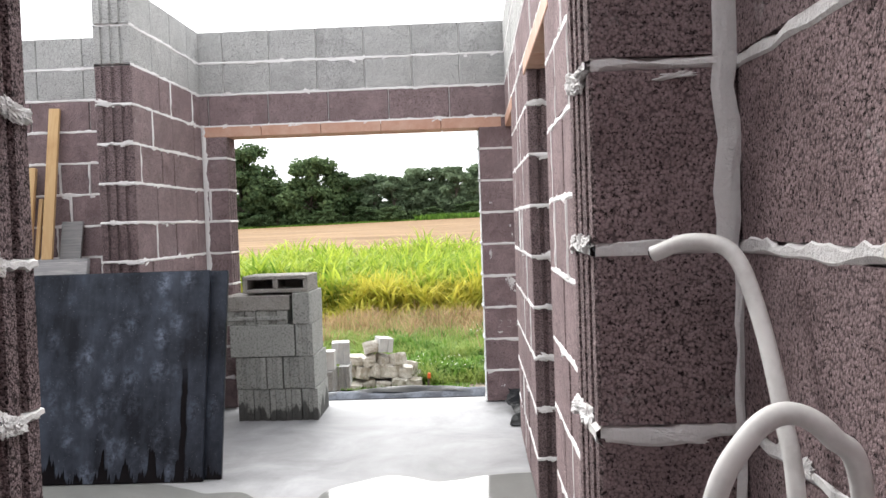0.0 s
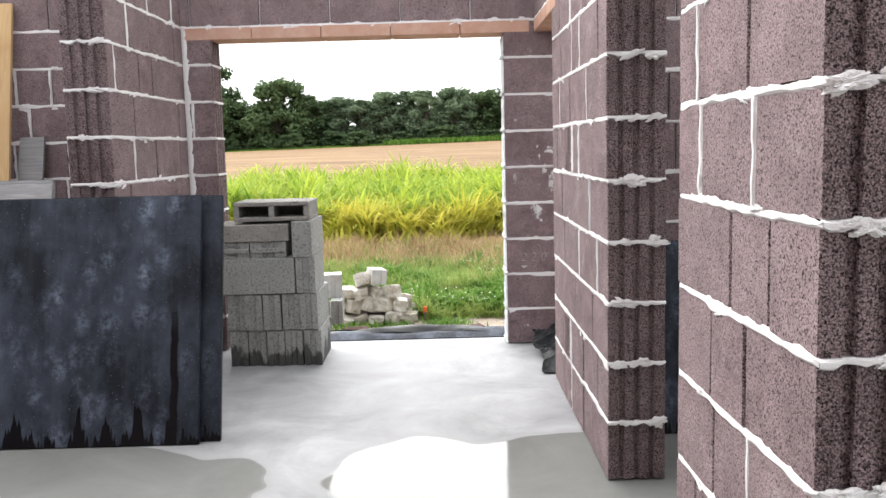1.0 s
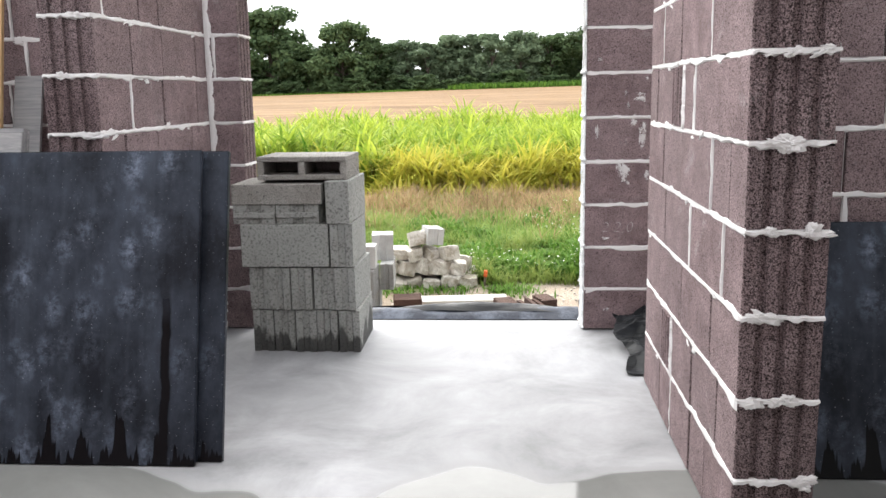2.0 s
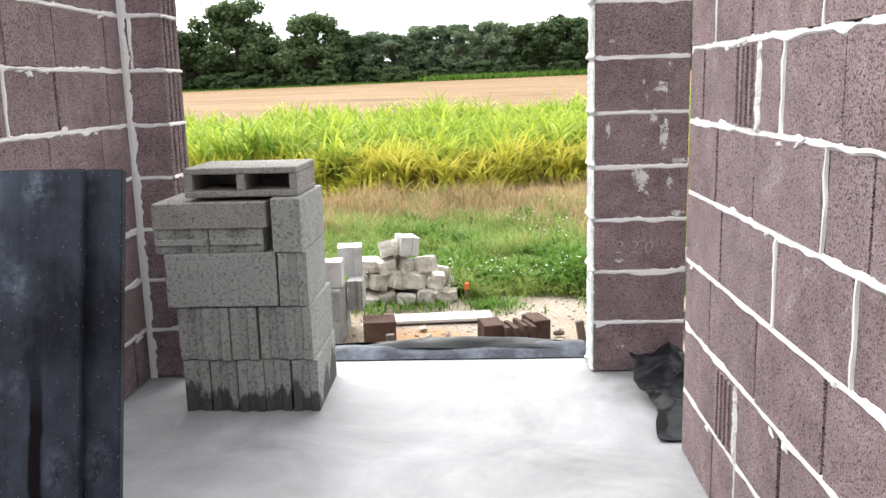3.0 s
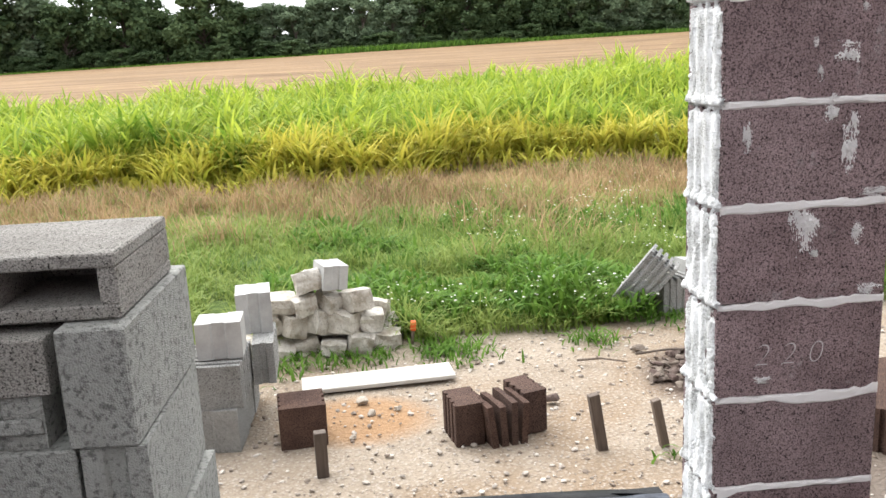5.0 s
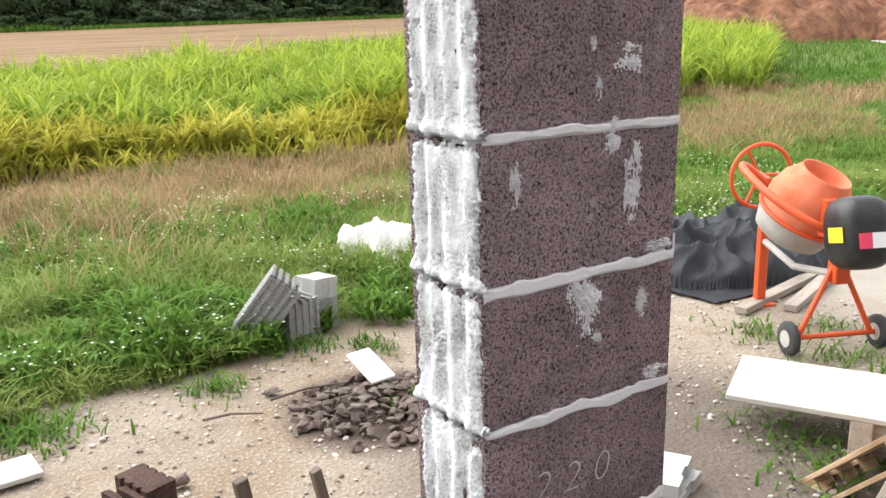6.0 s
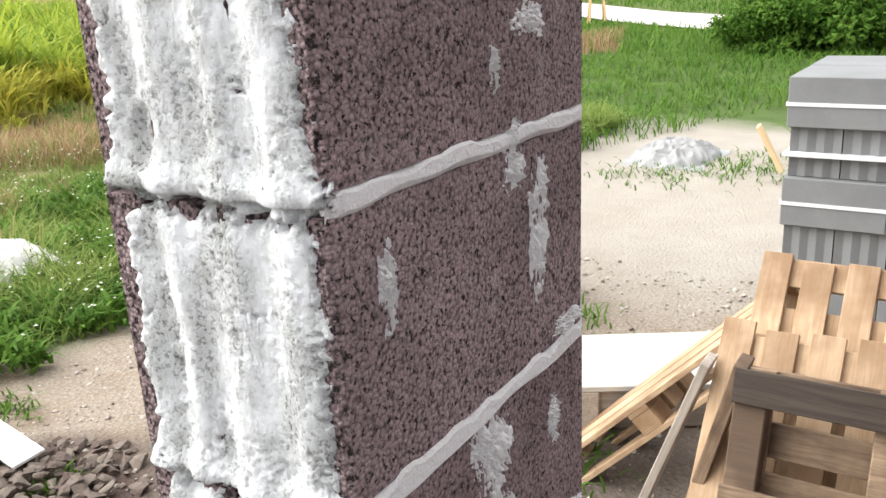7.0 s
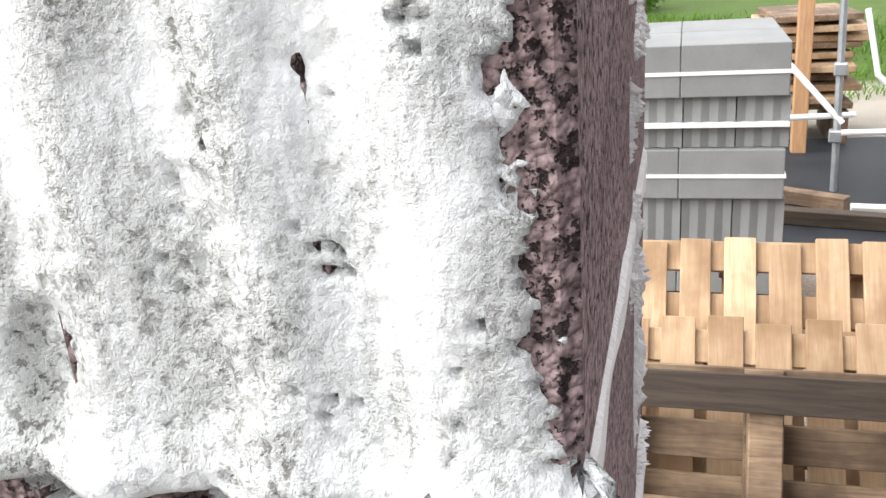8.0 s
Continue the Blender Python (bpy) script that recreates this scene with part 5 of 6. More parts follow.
def rubble():
    r = random.Random(9)
    meshes = []
    for q in range(8):
        me = stone_mesh(200 + q, (0.05, 0.035, 0.024), 0.9, 2)
        me.materials.append(DARKSTONE)
        meshes.append(me)
    for i in range(290):
        a, d = r.uniform(0, 6.283), r.uniform(0, 1) ** 0.6
        x, y = 1.3 + 0.48 * d * math.cos(a), 9.78 + 0.5 * d * math.sin(a)
        ob = new("rubble_piece", r.choice(meshes))
        s = r.uniform(0.5, 1.35)
        ob.matrix_basis = pose(x, y, -0.6 + (1 - d) * 0.09 * r.random() + 0.012 * s, r.uniform(-25, 25), r.uniform(-25, 25), r.uniform(0, 360)) @ Matrix.Diagonal((s, s, s, 1))
        tagged(ob, "dark brown block fragment on a rubble patch", "rubble", "rubble of broken blocks")
    ob = part("tile", box((-0.075, -0.19, 0), (0.075, 0.19, 0.018), bevel=0.003), PALE_TILE)
    ob.matrix_basis = pose(1.45, 10.12, -0.5, 7, -6, -4)
    tagged(ob, "white tile lying on brown rubble", "tile")


PALE_TILE = plain_material("white_glazed_tile", (0.78, 0.78, 0.77), (0.82, 0.82, 0.8), 5, 0.35, 0.5, 0, 0.05)
rubble()

CEMENT_SHEET = plain_material("dusty_grey_sheet", (0.22, 0.22, 0.22), (0.42, 0.42, 0.41), 4, 0.7, 0.3, 0, 0.4, 0.006, 40)
TARP = plain_material("white_woven_tarp", (0.68, 0.66, 0.63), (0.80, 0.79, 0.77), 6, 0.7, 0.3, 0, 0.3, 0.004, 80)
DARKTARP = plain_material("dark_grey_tarp", (0.014, 0.016, 0.02), (0.034, 0.037, 0.043), 5, 0.6, 0.25, 0, 0.4, 0.006, 40)
crumple("white_tarp", "crumpled white woven tarp lying in grass", "tarp", 2.45, 3.55, 12.2, 13.2, -0.6, lambda u, v: 0.5 * dome(u, v) ** 0.5 * (0.3 + 0.7 * (1 - u) ** 1.2) * (0.8 + 0.2 * abs(math.sin(u * 7 + v * 9))) + 0.02, TARP, 2.0, 70, 3.4)
crumple("dark_tarp", "dark grey tarp heaped over building material", "tarp", 4.2, 6.2, 9.9, 11.3, -0.6, lambda u, v: 0.46 * dome(u, v) ** 0.45 * (0.72 + 0.28 * abs(math.sin(u * 7 - v * 5))) + 0.02, DARKTARP, 4.0, 90, 2.6)
crumple("grey_tarp", "grey plastic sheet heaped at the grass edge", "tarp", 8.2, 9.4, 9.0, 9.9, -0.6, lambda u, v: 0.2 * dome(u, v) ** 0.6 + 0.01, CEMENT_SHEET, 8.0, 60)


# ---- the cement mixer ----
def paint(name, a, b, r=0.45):
    return plain_material(name, a, b, 9, r, 0.4, 0, 0.2, 0.002, 50)


ORANGE = paint("orange_red_paint", (0.72, 0.10, 0.02), (0.62, 0.09, 0.03))
DRUM = plain_material("dusty_orange_drum", (0.66, 0.12, 0.04), (0.70, 0.27, 0.16), 5, 0.75, 0.3, 0, 0.4, 0.003, 40)
CEMENT = plain_material("cement_crust", (0.36, 0.34, 0.31), (0.5, 0.48, 0.45), 7, 0.9, 0.2, 0, 0.5, 0.004, 50)
BLACKP = paint("black_plastic", (0.012, 0.012, 0.013), (0.03, 0.03, 0.032), 0.4)
RUBBER = paint("grey_rubber", (0.025, 0.025, 0.026), (0.06, 0.06, 0.06), 0.8)


def lathe(profile, n=28):
    bm = bmesh.new()
    rings = [[bm.verts.new((r * math.cos(2 * math.pi * k / n), r * math.sin(2 * math.pi * k / n), z)) for k in range(n)] for r, z in profile]
    for u, v in zip(rings, rings[1:]):
        for k in range(n):
            bm.faces.new((u[k], u[(k + 1) % n], v[(k + 1) % n], v[k]))
    return bm


def torus(R, r, n=28, m=8):
    bm = bmesh.new()
    add = [[bm.verts.new(((R + r * math.cos(6.28318 * j / m)) * math.cos(6.28318 * i / n), (R + r * math.cos(6.28318 * j / m)) * math.sin(6.28318 * i / n), r * math.sin(6.28318 * j / m))) for j in range(m)] for i in range(n)]
    for i in range(n):
        for j in range(m):
            bm.faces.new((add[i][j], add[(i + 1) % n][j], add[(i + 1) % n][(j + 1) % m], add[i][(j + 1) % m]))
    return bm


def rounded_box(half, power):
    """A box-like body with softly rounded sides."""
    bm = bmesh.new()
    bmesh.ops.create_icosphere(bm, subdivisions=4, radius=1.0)
    for v in bm.verts:
        v.co = Vector([math.copysign(abs(c) ** power, c) for c in v.co])
        v.co = Vector((v.co.x * half[0], v.co.y * half[1], v.co.z * half[2]))
    return bm


def cement_mixer():
    """Local axes: u runs along the yoke from the motor to the handwheel; the drum tips across it."""
    m = pose(4.19, 9.14, -0.6, 0, 0, 67)
    root = empty("cement_mixer", m)
    tagged(root, "orange cement mixer with black motor housing on wheels", "cement mixer")

    def put(name, bm, mat, label="", at=None, parent=root, sm=False):
        ob = part(name, bm, mat, parent, label)
        if at is not None:
            ob.matrix_basis = at
        if sm:
            smooth(ob)
        return ob

    # stand: motor-end leg pair with axle and wheels at u = -0.3, single leg at u = 0.62
    put("leg", tube([(-0.3, -0.24, 0.13), (-0.28, -0.02, 0.58)], 0.018, 8), ORANGE)
    put("leg", tube([(-0.3, 0.24, 0.13), (-0.28, 0.02, 0.58)], 0.018, 8), ORANGE)
    put("axle", tube([(-0.3, -0.3, 0.11), (-0.3, 0.3, 0.11)], 0.018, 8), ORANGE, "dusty orange axle tube")
    put("rest_leg", box((0.59, -0.035, 0.0), (0.65, 0.035, 0.86), bevel=0.006), ORANGE)
    put("foot", box((0.57, -0.11, 0.0), (0.67, 0.11, 0.03), bevel=0.004), ORANGE)
    put("frame_bar", tube([(0.6, 0, 0.5), (0.2, 0.0, 0.42), (-0.28, 0, 0.5)], 0.024, 8), CEMENT, "cement-crusted frame bar")
    put("post", box((-0.34, -0.05, 0.45), (-0.24, 0.05, 0.72), bevel=0.008), ORANGE)
    for s in (-1, 1):
        w = put("wheel", lathe([(0.02, -0.03), (0.09, -0.028), (0.118, -0.02), (0.122, 0.0), (0.118, 0.02), (0.09, 0.028), (0.02, 0.03)]), RUBBER, "small grey wheel", pose(-0.3, 0.305 * s, 0.11, 90) @ Matrix.Scale(0.9, 4), sm=True)
        put("rim", lathe([(0.0, -0.034), (0.06, -0.032), (0.06, 0.032), (0.0, 0.034)], 16), CEMENT, "pale wheel rim", parent=w)
    # drum: lower bowl, ring gear, cone, mouth, tilted towards the handwheel side
    d = pose(0.14, 0.0, 0.83, 16, -24, 0) @ Matrix.Scale(0.85, 4)
    bowl = put("drum", lathe([(0.0, -0.30), (0.18, -0.29), (0.27, -0.24), (0.30, -0.14), (0.31, -0.07)]), CEMENT, "cement-crusted lower drum", d, sm=True)
    put("ring_gear", torus(0.322, 0.016, 44, 6), ORANGE, "toothed ring round the drum", d @ pose(0, 0, -0.065), sm=True)
    put("cone", lathe([(0.31, -0.06), (0.314, 0.08), (0.28, 0.2), (0.2, 0.31), (0.195, 0.33), (0.185, 0.325), (0.18, 0.26), (0.05, 0.1)]), DRUM, "dusty orange upper drum", d, sm=True)
    put("yoke", tube(curve_points([(-0.3, 0, 0.74), (-0.24, 0.2, 0.84), (-0.02, 0.34, 0.97), (0.3, 0.35, 1.08), (0.56, 0.2, 1.06), (0.62, 0, 0.92)], 6), 0.026, 8), ORANGE, sm=True)
    put("yoke_plate", box((-0.31, -0.05, 0.68), (-0.2, 0.05, 0.92), pose(0, 0, 0, 0, 8), bevel=0.01), ORANGE)
    # motor housing
    h = put("motor_housing", rounded_box((0.17, 0.165, 0.22), 0.62), BLACKP, "black plastic motor housing", pose(-0.44, 0, 0.8, 0, 14, 0))
    put("label", box((-0.1, 0.162, -0.05), (0.04, 0.166, 0.04)), paint("yellow_sticker", (0.8, 0.62, 0.02), (0.75, 0.58, 0.05)), "yellow sticker", parent=h)
    put("label", box((-0.176, 0.03, -0.09), (-0.172, 0.11, 0.0)), paint("red_sticker", (0.75, 0.05, 0.12), (0.7, 0.06, 0.12)), "red sticker", parent=h)
    put("label", box((-0.176, -0.11, -0.09), (-0.172, 0.028, 0.0)), paint("white_sticker", (0.8, 0.8, 0.8), (0.75, 0.75, 0.75)), "white sticker", parent=h)
    # handwheel
    hw = put("handwheel", torus(0.23, 0.015, 36, 8), ORANGE, "orange handwheel", pose(0.74, -0.02, 0.95, 0, 90, 0), sm=True)
    for k in range(3):
        a = 2.094 * k + 0.5
        put("spoke", tube([(0, 0, 0.03), (0.23 * math.cos(a), 0.23 * math.sin(a), 0)], 0.012, 6), ORANGE, parent=hw)
    put("hub", tube([(0.6, 0, 0.93), (0.78, -0.02, 0.95)], 0.03, 10), ORANGE)


cement_mixer()

# ---- the white sheet on timbers ----
ob = part("whitewashed_board", rough(box((-0.68, -0.26, 0), (0.68, 0.26, 0.03), bevel=0.004), 0.006, 4), WHITEWOOD)
ob.matrix_basis = pose(3.16, 8.01, -0.385, 3, 0, -60)
tagged(ob, "white board lying on timber bearers", "board")
for i, (x, y, a) in enumerate(((3.12, 7.72, -60), (3.2, 8.1, 30))):
    ob = part("timber_bearer", box((-0.34, -0.05, 0), (0.34, 0.05, 0.2), bevel=0.005), GREYWOOD)
    ob.matrix_basis = pose(x, y, -0.6, 0, 0, a)
    tagged(ob, "pale timber bearer under a white panel", "timber", "bearers under the panel")


# ---- pallets ----
BLACKWOOD = wood_material("soaked_dark_wood", (0.05, 0.038, 0.03), (0.10, 0.078, 0.06), (0.03, 0.022, 0.018), "x")
PALLET = wood_material("pallet_wood", (0.44, 0.30, 0.18), (0.60, 0.45, 0.30), (0.2, 0.115, 0.06), "x", 0.75, (0.42, 0.75))
PALLET_OLD = wood_material("old_pallet_wood", (0.2, 0.135, 0.09), (0.42, 0.3, 0.195), (0.08, 0.052, 0.036), "x", 0.75, (0.4, 0.8))


def pallet(m, label, length=1.2, width=0.8, boards=6, mat=None, bottom=(-0.35, 0.0, 0.35), board_w=0.1, edge=None, cross=(0.0, 0.5, 1.0), solid=False):
    """Deck boards along x on cross boards with blocks; origin at the middle of the lower side. bottom: where the lower boards run."""
    root = empty("pallet", m)
    tagged(root, label, "pallet", "pallets in the yard")
    mat = mat or PALLET
    hx, hy = length / 2, width / 2
    for i in range(boards):
        y = -hy + board_w / 2 + (width - board_w) * i / (boards - 1)
        e = 0.012 * math.sin(i * 2.3)
        part("deck_board", rough(box((-hx - e, y - board_w / 2, 0.122), (hx + e, y + board_w / 2, 0.144), bevel=0.002), 0.003, 5, i), mat, root)
    for q in cross:
        x = -hx + 0.05 + (length - 0.1) * q
        part("cross_board", rough(box((x - 0.05, -hy, 0.1), (x + 0.05, hy, 0.1215), bevel=0.002), 0.001, 5, q), mat, root)
        if solid:
            part("bearer", rough(box((x - 0.045, -hy + 0.01, 0.0225), (x + 0.045, hy - 0.01, 0.0995), bevel=0.004), 0.003, 8, q), mat, root)
            continue
        for j in range(3):
            y = -hy + 0.06 + (width - 0.12) * j / 2
            part("pallet_block", box((x - 0.05, y - 0.06, 0.022), (x + 0.05, y + 0.06, 0.0995), bevel=0.003), mat, root)
    for y in bottom:
        part("bottom_board", rough(box((-hx, y - 0.05, 0.0), (hx, y + 0.05, 0.0215), bevel=0.002), 0.002, 6, y), (edge or mat) if y == max(bottom) else mat, root)
    return root


# two leaning one on the other, decks towards the house, boards upright
SLOPE = Matrix(((0.59, 0, -0.81, 2.40), (0, 1, 0, 6.7), (0.81, 0, 0.59, -0.13), (0, 0, 0, 1)))
pallet(SLOPE, "pale pine pallet leaning with its boards upright", 1.2, 0.92, 7, None, (-0.36, 0.0, 0.36), 0.096, None, (0.0, 0.45, 0.84, 1.0))
pallet(SLOPE @ pose(-0.29, 0.05, 0.147), "pale pine pallet leaning on another pallet", 1.2, 0.92, 7, None, (-0.36, 0.0, 0.36), 0.1, None, (0.0, 0.5, 0.97))
# nearer one on its long edge, underside to the house
pallet(Matrix(((0, 0.34, 0.94, 1.83), (1, 0, 0, 6.66), (0, 0.94, -0.34, -0.10), (0, 0, 0, 1))), "old stained pallet standing on its long edge", 0.84, 0.86, 6, PALLET_OLD, (-0.38, 0.04, 0.38), 0.105, BLACKWOOD, (0.0, 0.5, 1.0), True)
# one leaning sideways against them
pallet(Matrix(((0, 1, 0, 2.74), (-0.70, 0, 0.714, 7.48), (0.714, 0, 0.70, -0.30), (0, 0, 0, 1))), "pallet leaning sideways with open ends", 1.15, 0.44, 3, PALLET, (-0.17, 0.17), 0.12)
ob = part("plank", box((-0.43, -0.05, 0), (0.43, 0.05, 0.03), bevel=0.003), GREYWOOD)
ob.matrix_basis = Matrix(((0, 1, 0, 2.2), (-0.33, 0, 0.94, 7.34), (0.94, 0, 0.33, -0.2), (0, 0, 0, 1)))
tagged(ob, "grey weathered plank propped on pallets", "plank")
ob = part("plank", box((-0.45, -0.05, 0), (0.45, 0.05, 0.04), bevel=0.003), PALLET_OLD)
ob.matrix_basis = Matrix(((0, 1, 0, 2.08), (-0.25, 0, 0.97, 7.17), (0.97, 0, 0.25, -0.16), (0, 0, 0, 1)))
tagged(ob, "stained plank propped on pallets", "plank")


# ---- the strapped stack of grey blocks ----
SMOOTHGREY = plain_material("smooth_grey_block", (0.20, 0.205, 0.205), (0.27, 0.275, 0.275), 3, 0.85, 0.2, 0, 0.3, 0.002, 110)
STRAP = plain_material("white_strap", (0.75, 0.75, 0.75), (0.8, 0.8, 0.8), 10, 0.4)


def ribbed_face_block(m, size, ribs):
    """A block whose west face carries upright flutes."""
    sx, sy, sz = size
    pts = [(sx / 2, sy / 2), (sx / 2, -sy / 2)]
    n = ribs * 2
    face = []
    for i in range(n + 1):
        y = -sy / 2 + sy * i / n
        face.append((-sx / 2 + (0.014 if i % 2 else 0.0), y))
    bm = prism([(sx / 2, -sy / 2), (sx / 2, sy / 2)] + face[::-1], 0, sz)
    ob = part("concrete_block", bm, SMOOTHGREY)
    ob.matrix_basis = m
    return tagged(ob, "smooth grey fluted block in a strapped stack", "block", "blocks of the strapped stack")


def strapped_stack():
    x0, y0, y1, z = 3.95, 6.42, 7.36, -0.31
    pallet(pose(4.45, 6.89, -0.6), "pallet under a stack of grey blocks", 1.1, 0.95, 6, PALLET_OLD, (-0.42, 0.0, 0.42))
    pallet(pose(4.45, 6.89, -0.455), "pallet under a stack of grey blocks", 1.1, 0.95, 6, PALLET_OLD, (-0.42, 0.0, 0.42))
    for c in range(5):
        zz = z + c * 0.241
        flat = c % 2 == 0
        n = 2 if flat else 4
        for d in range(2):
            w = (y1 - y0) / n
            for i in range(n):
                off = -0.012 if flat else 0.018
                mm = pose(x0 + off + 0.25 + 0.5 * d, y0 + w * (i + 0.5) + (0.01 if flat else -0.004), zz)
                if flat:
                    ob = grey_block("concrete_block", (0.48, w - 0.003, 0.237), mm, "smooth grey block in a strapped stack", "blocks of the strapped stack", SMOOTHGREY, ribs=False)
                else:
                    ribbed_face_block(mm, (0.47, w - 0.006, 0.237), 3)
    for zz in (0.755, 0.515, 0.275):
        root = part("strap", box((x0 - 0.0075, y0 + 0.004, zz), (x0 + 0.99, y1 + 0.016, zz + 0.017)), STRAP)
        tagged(root, "white plastic strap round a stack of blocks", "strap", "straps of the stack")


strapped_stack()


# ---- scaffold, timber and the far yard ----
STEEL = plain_material("galvanised_steel", (0.30, 0.32, 0.34), (0.42, 0.44, 0.46), 8, 0.5, 0.5, 0.7, 0.1)
WHITEPIPE = plain_material("white_pipe", (0.74, 0.75, 0.77), (0.8, 0.8, 0.8), 8, 0.4)


def scaffold_frame(x, y, label):
    root = empty("scaffold", pose(x, y, -0.6, 0, 0, -8))
    tagged(root, label, "scaffold")
    for s in (0, 1):
        post = part("post", tube([(0.0, -1.0 * s, 0), (0.03, -1.0 * s + 0.05, 2.1)], 0.026, 8), STEEL, root)
        part("base_plate", box((-0.07, -1.0 * s - 0.07, 0.0), (0.07, -1.0 * s + 0.07, 0.012), bevel=0.003), STEEL, post)
        for z in (0.9, 0.42):
            part("clamp", box((-0.045, -1.0 * s - 0.045 + 0.02, z), (0.045, -1.0 * s + 0.045 + 0.02, z + 0.09), bevel=0.01), STEEL, post)
    part("rail", tube([(-0.1, 0.55, 0.60), (0.1, -0.1, 0.60)], 0.022, 8), WHITEPIPE, root, "white rail")
    part("rail", tube([(-0.05, -0.02, 0.50), (0.2, -1.4, 0.50)], 0.022, 8), WHITEPIPE, root, "white rail")
    part("rail", tube([(0, 0.4, 1.5), (0, -1.4, 1.5)], 0.026, 8), WHITEPIPE, root, "white rail")
    part("brace", tube([(0, 0.42, 1.05), (0, -0.02, 0.56)], 0.022, 8), WHITEPIPE, root, "white brace")
    part("brace", tube([(0.02, -0.12, 1.35), (0.02, -0.22, 0.9), (0.02, -0.5, 0.62)], 0.02, 8), WHITEPIPE, root, "white brace")


scaffold_frame(6.5, 5.8, "steel scaffold posts with white rails")


def timber_rack():
    g = "boards of the timber rack"
    for x, y in ((7.7, 5.92), (7.7, 4.9)):
        ob = part("timber_post", rough(box((-0.06, -0.06, 0), (0.06, 0.06, 1.9), bevel=0.006), 0.004, 4), RUSTPINE)
        ob.matrix_basis = pose(x, y, -0.6, 0, 2)
        tagged(ob, "brown timber post of a rack", "post", g)
    r = random.Random(3)
    for i in range(10):
        w = r.uniform(0.3, 0.44)
        ob = part("plank", rough(box((-0.5, -w, 0), (0.5, w, 0.055), bevel=0.006), 0.006, 3, i), PALLET if i % 3 else PALLET_OLD)
        ob.matrix_basis = pose(8.45 + r.uniform(-0.12, 0.12), 5.82 + r.uniform(-0.06, 0.06), -0.25 + 0.085 * i, 0, r.uniform(-2, 2), r.uniform(-6, 6))
        tagged(ob, "pale sawn plank in a timber pile", "plank", g)
    for y in (5.55, 6.1):
        ob = part("timber_bearer", box((-0.5, -0.06, 0), (0.5, 0.06, 0.34), bevel=0.006), PALLET_OLD)
        ob.matrix_basis = pose(8.45, y, -0.6)
        tagged(ob, "dark timber bearer under a plank pile", "timber", "bearers under the planks")
    bench = empty("work_bench", pose(7.1, 4.75, -0.6, 0, 0, 6))
    tagged(bench, "rough brown timber bench with a plank top", "bench")
    part("top", rough(box((-0.45, -0.4, 0.82), (0.45, 0.4, 0.88), bevel=0.005), 0.003, 5), GREYWOOD, bench)
    part("shelf", rough(box((-0.42, -0.36, 0.3), (0.42, 0.36, 0.36), bevel=0.005), 0.003, 5), PALLET_OLD, bench)
    for sx in (-1, 1):
        for sy in (-1, 1):
            part("leg", box((0.38 * sx - 0.05, 0.33 * sy - 0.05, 0), (0.38 * sx + 0.05, 0.33 * sy + 0.05, 0.82), bevel=0.005), RUSTPINE, bench)


def slab_sheet():
    ob = part("rubber_mat", rough(box((-1.45, -1.1, 0), (1.45, 1.1, 0.05), bevel=0.01), 0.012, 2), DARKTARP)
    ob.matrix_basis = pose(6.75, 5.25, -0.6, 0, 0, 4)
    tagged(ob, "dark grey sheet lying by the scaffold", "sheet")
    for x, y, ln, a, mat, lab in ((5.62, 5.6, 0.75, 78, BLACKWOOD, "black soaked beam lying on a dark sheet"), (5.78, 5.35, 0.45, 84, WHITEWOOD, "white batten lying on a dark sheet"), (6.15, 6.05, 0.3, 60, PALLET_OLD, "brown board end lying on a dark sheet")):
        ob = part("timber", box((-ln, -0.05, 0), (ln, 0.05, 0.1), bevel=0.005), mat)
        ob.matrix_basis = pose(x, y, -0.545, 0, 0, a)
        tagged(ob, lab, "timber", "timbers by the scaffold")


RUSTPINE = wood_material("brown_timber", (0.34, 0.19, 0.10), (0.46, 0.28, 0.15), (0.2, 0.11, 0.06), "z")
timber_rack()
slab_sheet()
ob = part("plank", box((-0.24, -0.09, 0), (0.24, 0.09, 0.04), bevel=0.003), PINE_X)
ob.matrix_basis = pose(8.0, 8.3, -0.28, 0, -62, 100)
tagged(ob, "pale plank end propped on a heap", "plank")

ROADMAT = plain_material("pale_concrete_road", (0.46, 0.43, 0.40), (0.56, 0.53, 0.50), 0.8, 0.9, 0.2, 0, 0.2, 0.01, 8, False)


def road():
    a, b = Vector((24, 8)), Vector((66, 52))
    side = Vector((b.y - a.y, -(b.x - a.x))).normalized()
    bm = bmesh.new()
    rows = []
    for i in range(40):
        p = a + (b - a) * i / 39
        rows.append([bm.verts.new((p.x + side.x * w, p.y + side.y * w, land(p.x + side.x * w, p.y + side.y * w) + 0.06)) for w in (-2.2, -2.15, 2.15, 2.2)])
    for u, v in zip(rows, rows[1:]):
        for j in range(3):
            bm.faces.new((u[j], u[j + 1], v[j + 1], v[j]))
    ob = part("road", bm, ROADMAT)
    tagged(ob, "pale concrete road across the grass", "road", kind="structure")


road()

MOUND = plain_material("brick_rubble_mound", (0.10, 0.045, 0.028), (0.34, 0.17, 0.10), 1.6, 0.95, 0.15, 0, 0.9, 0.08, 9, False)


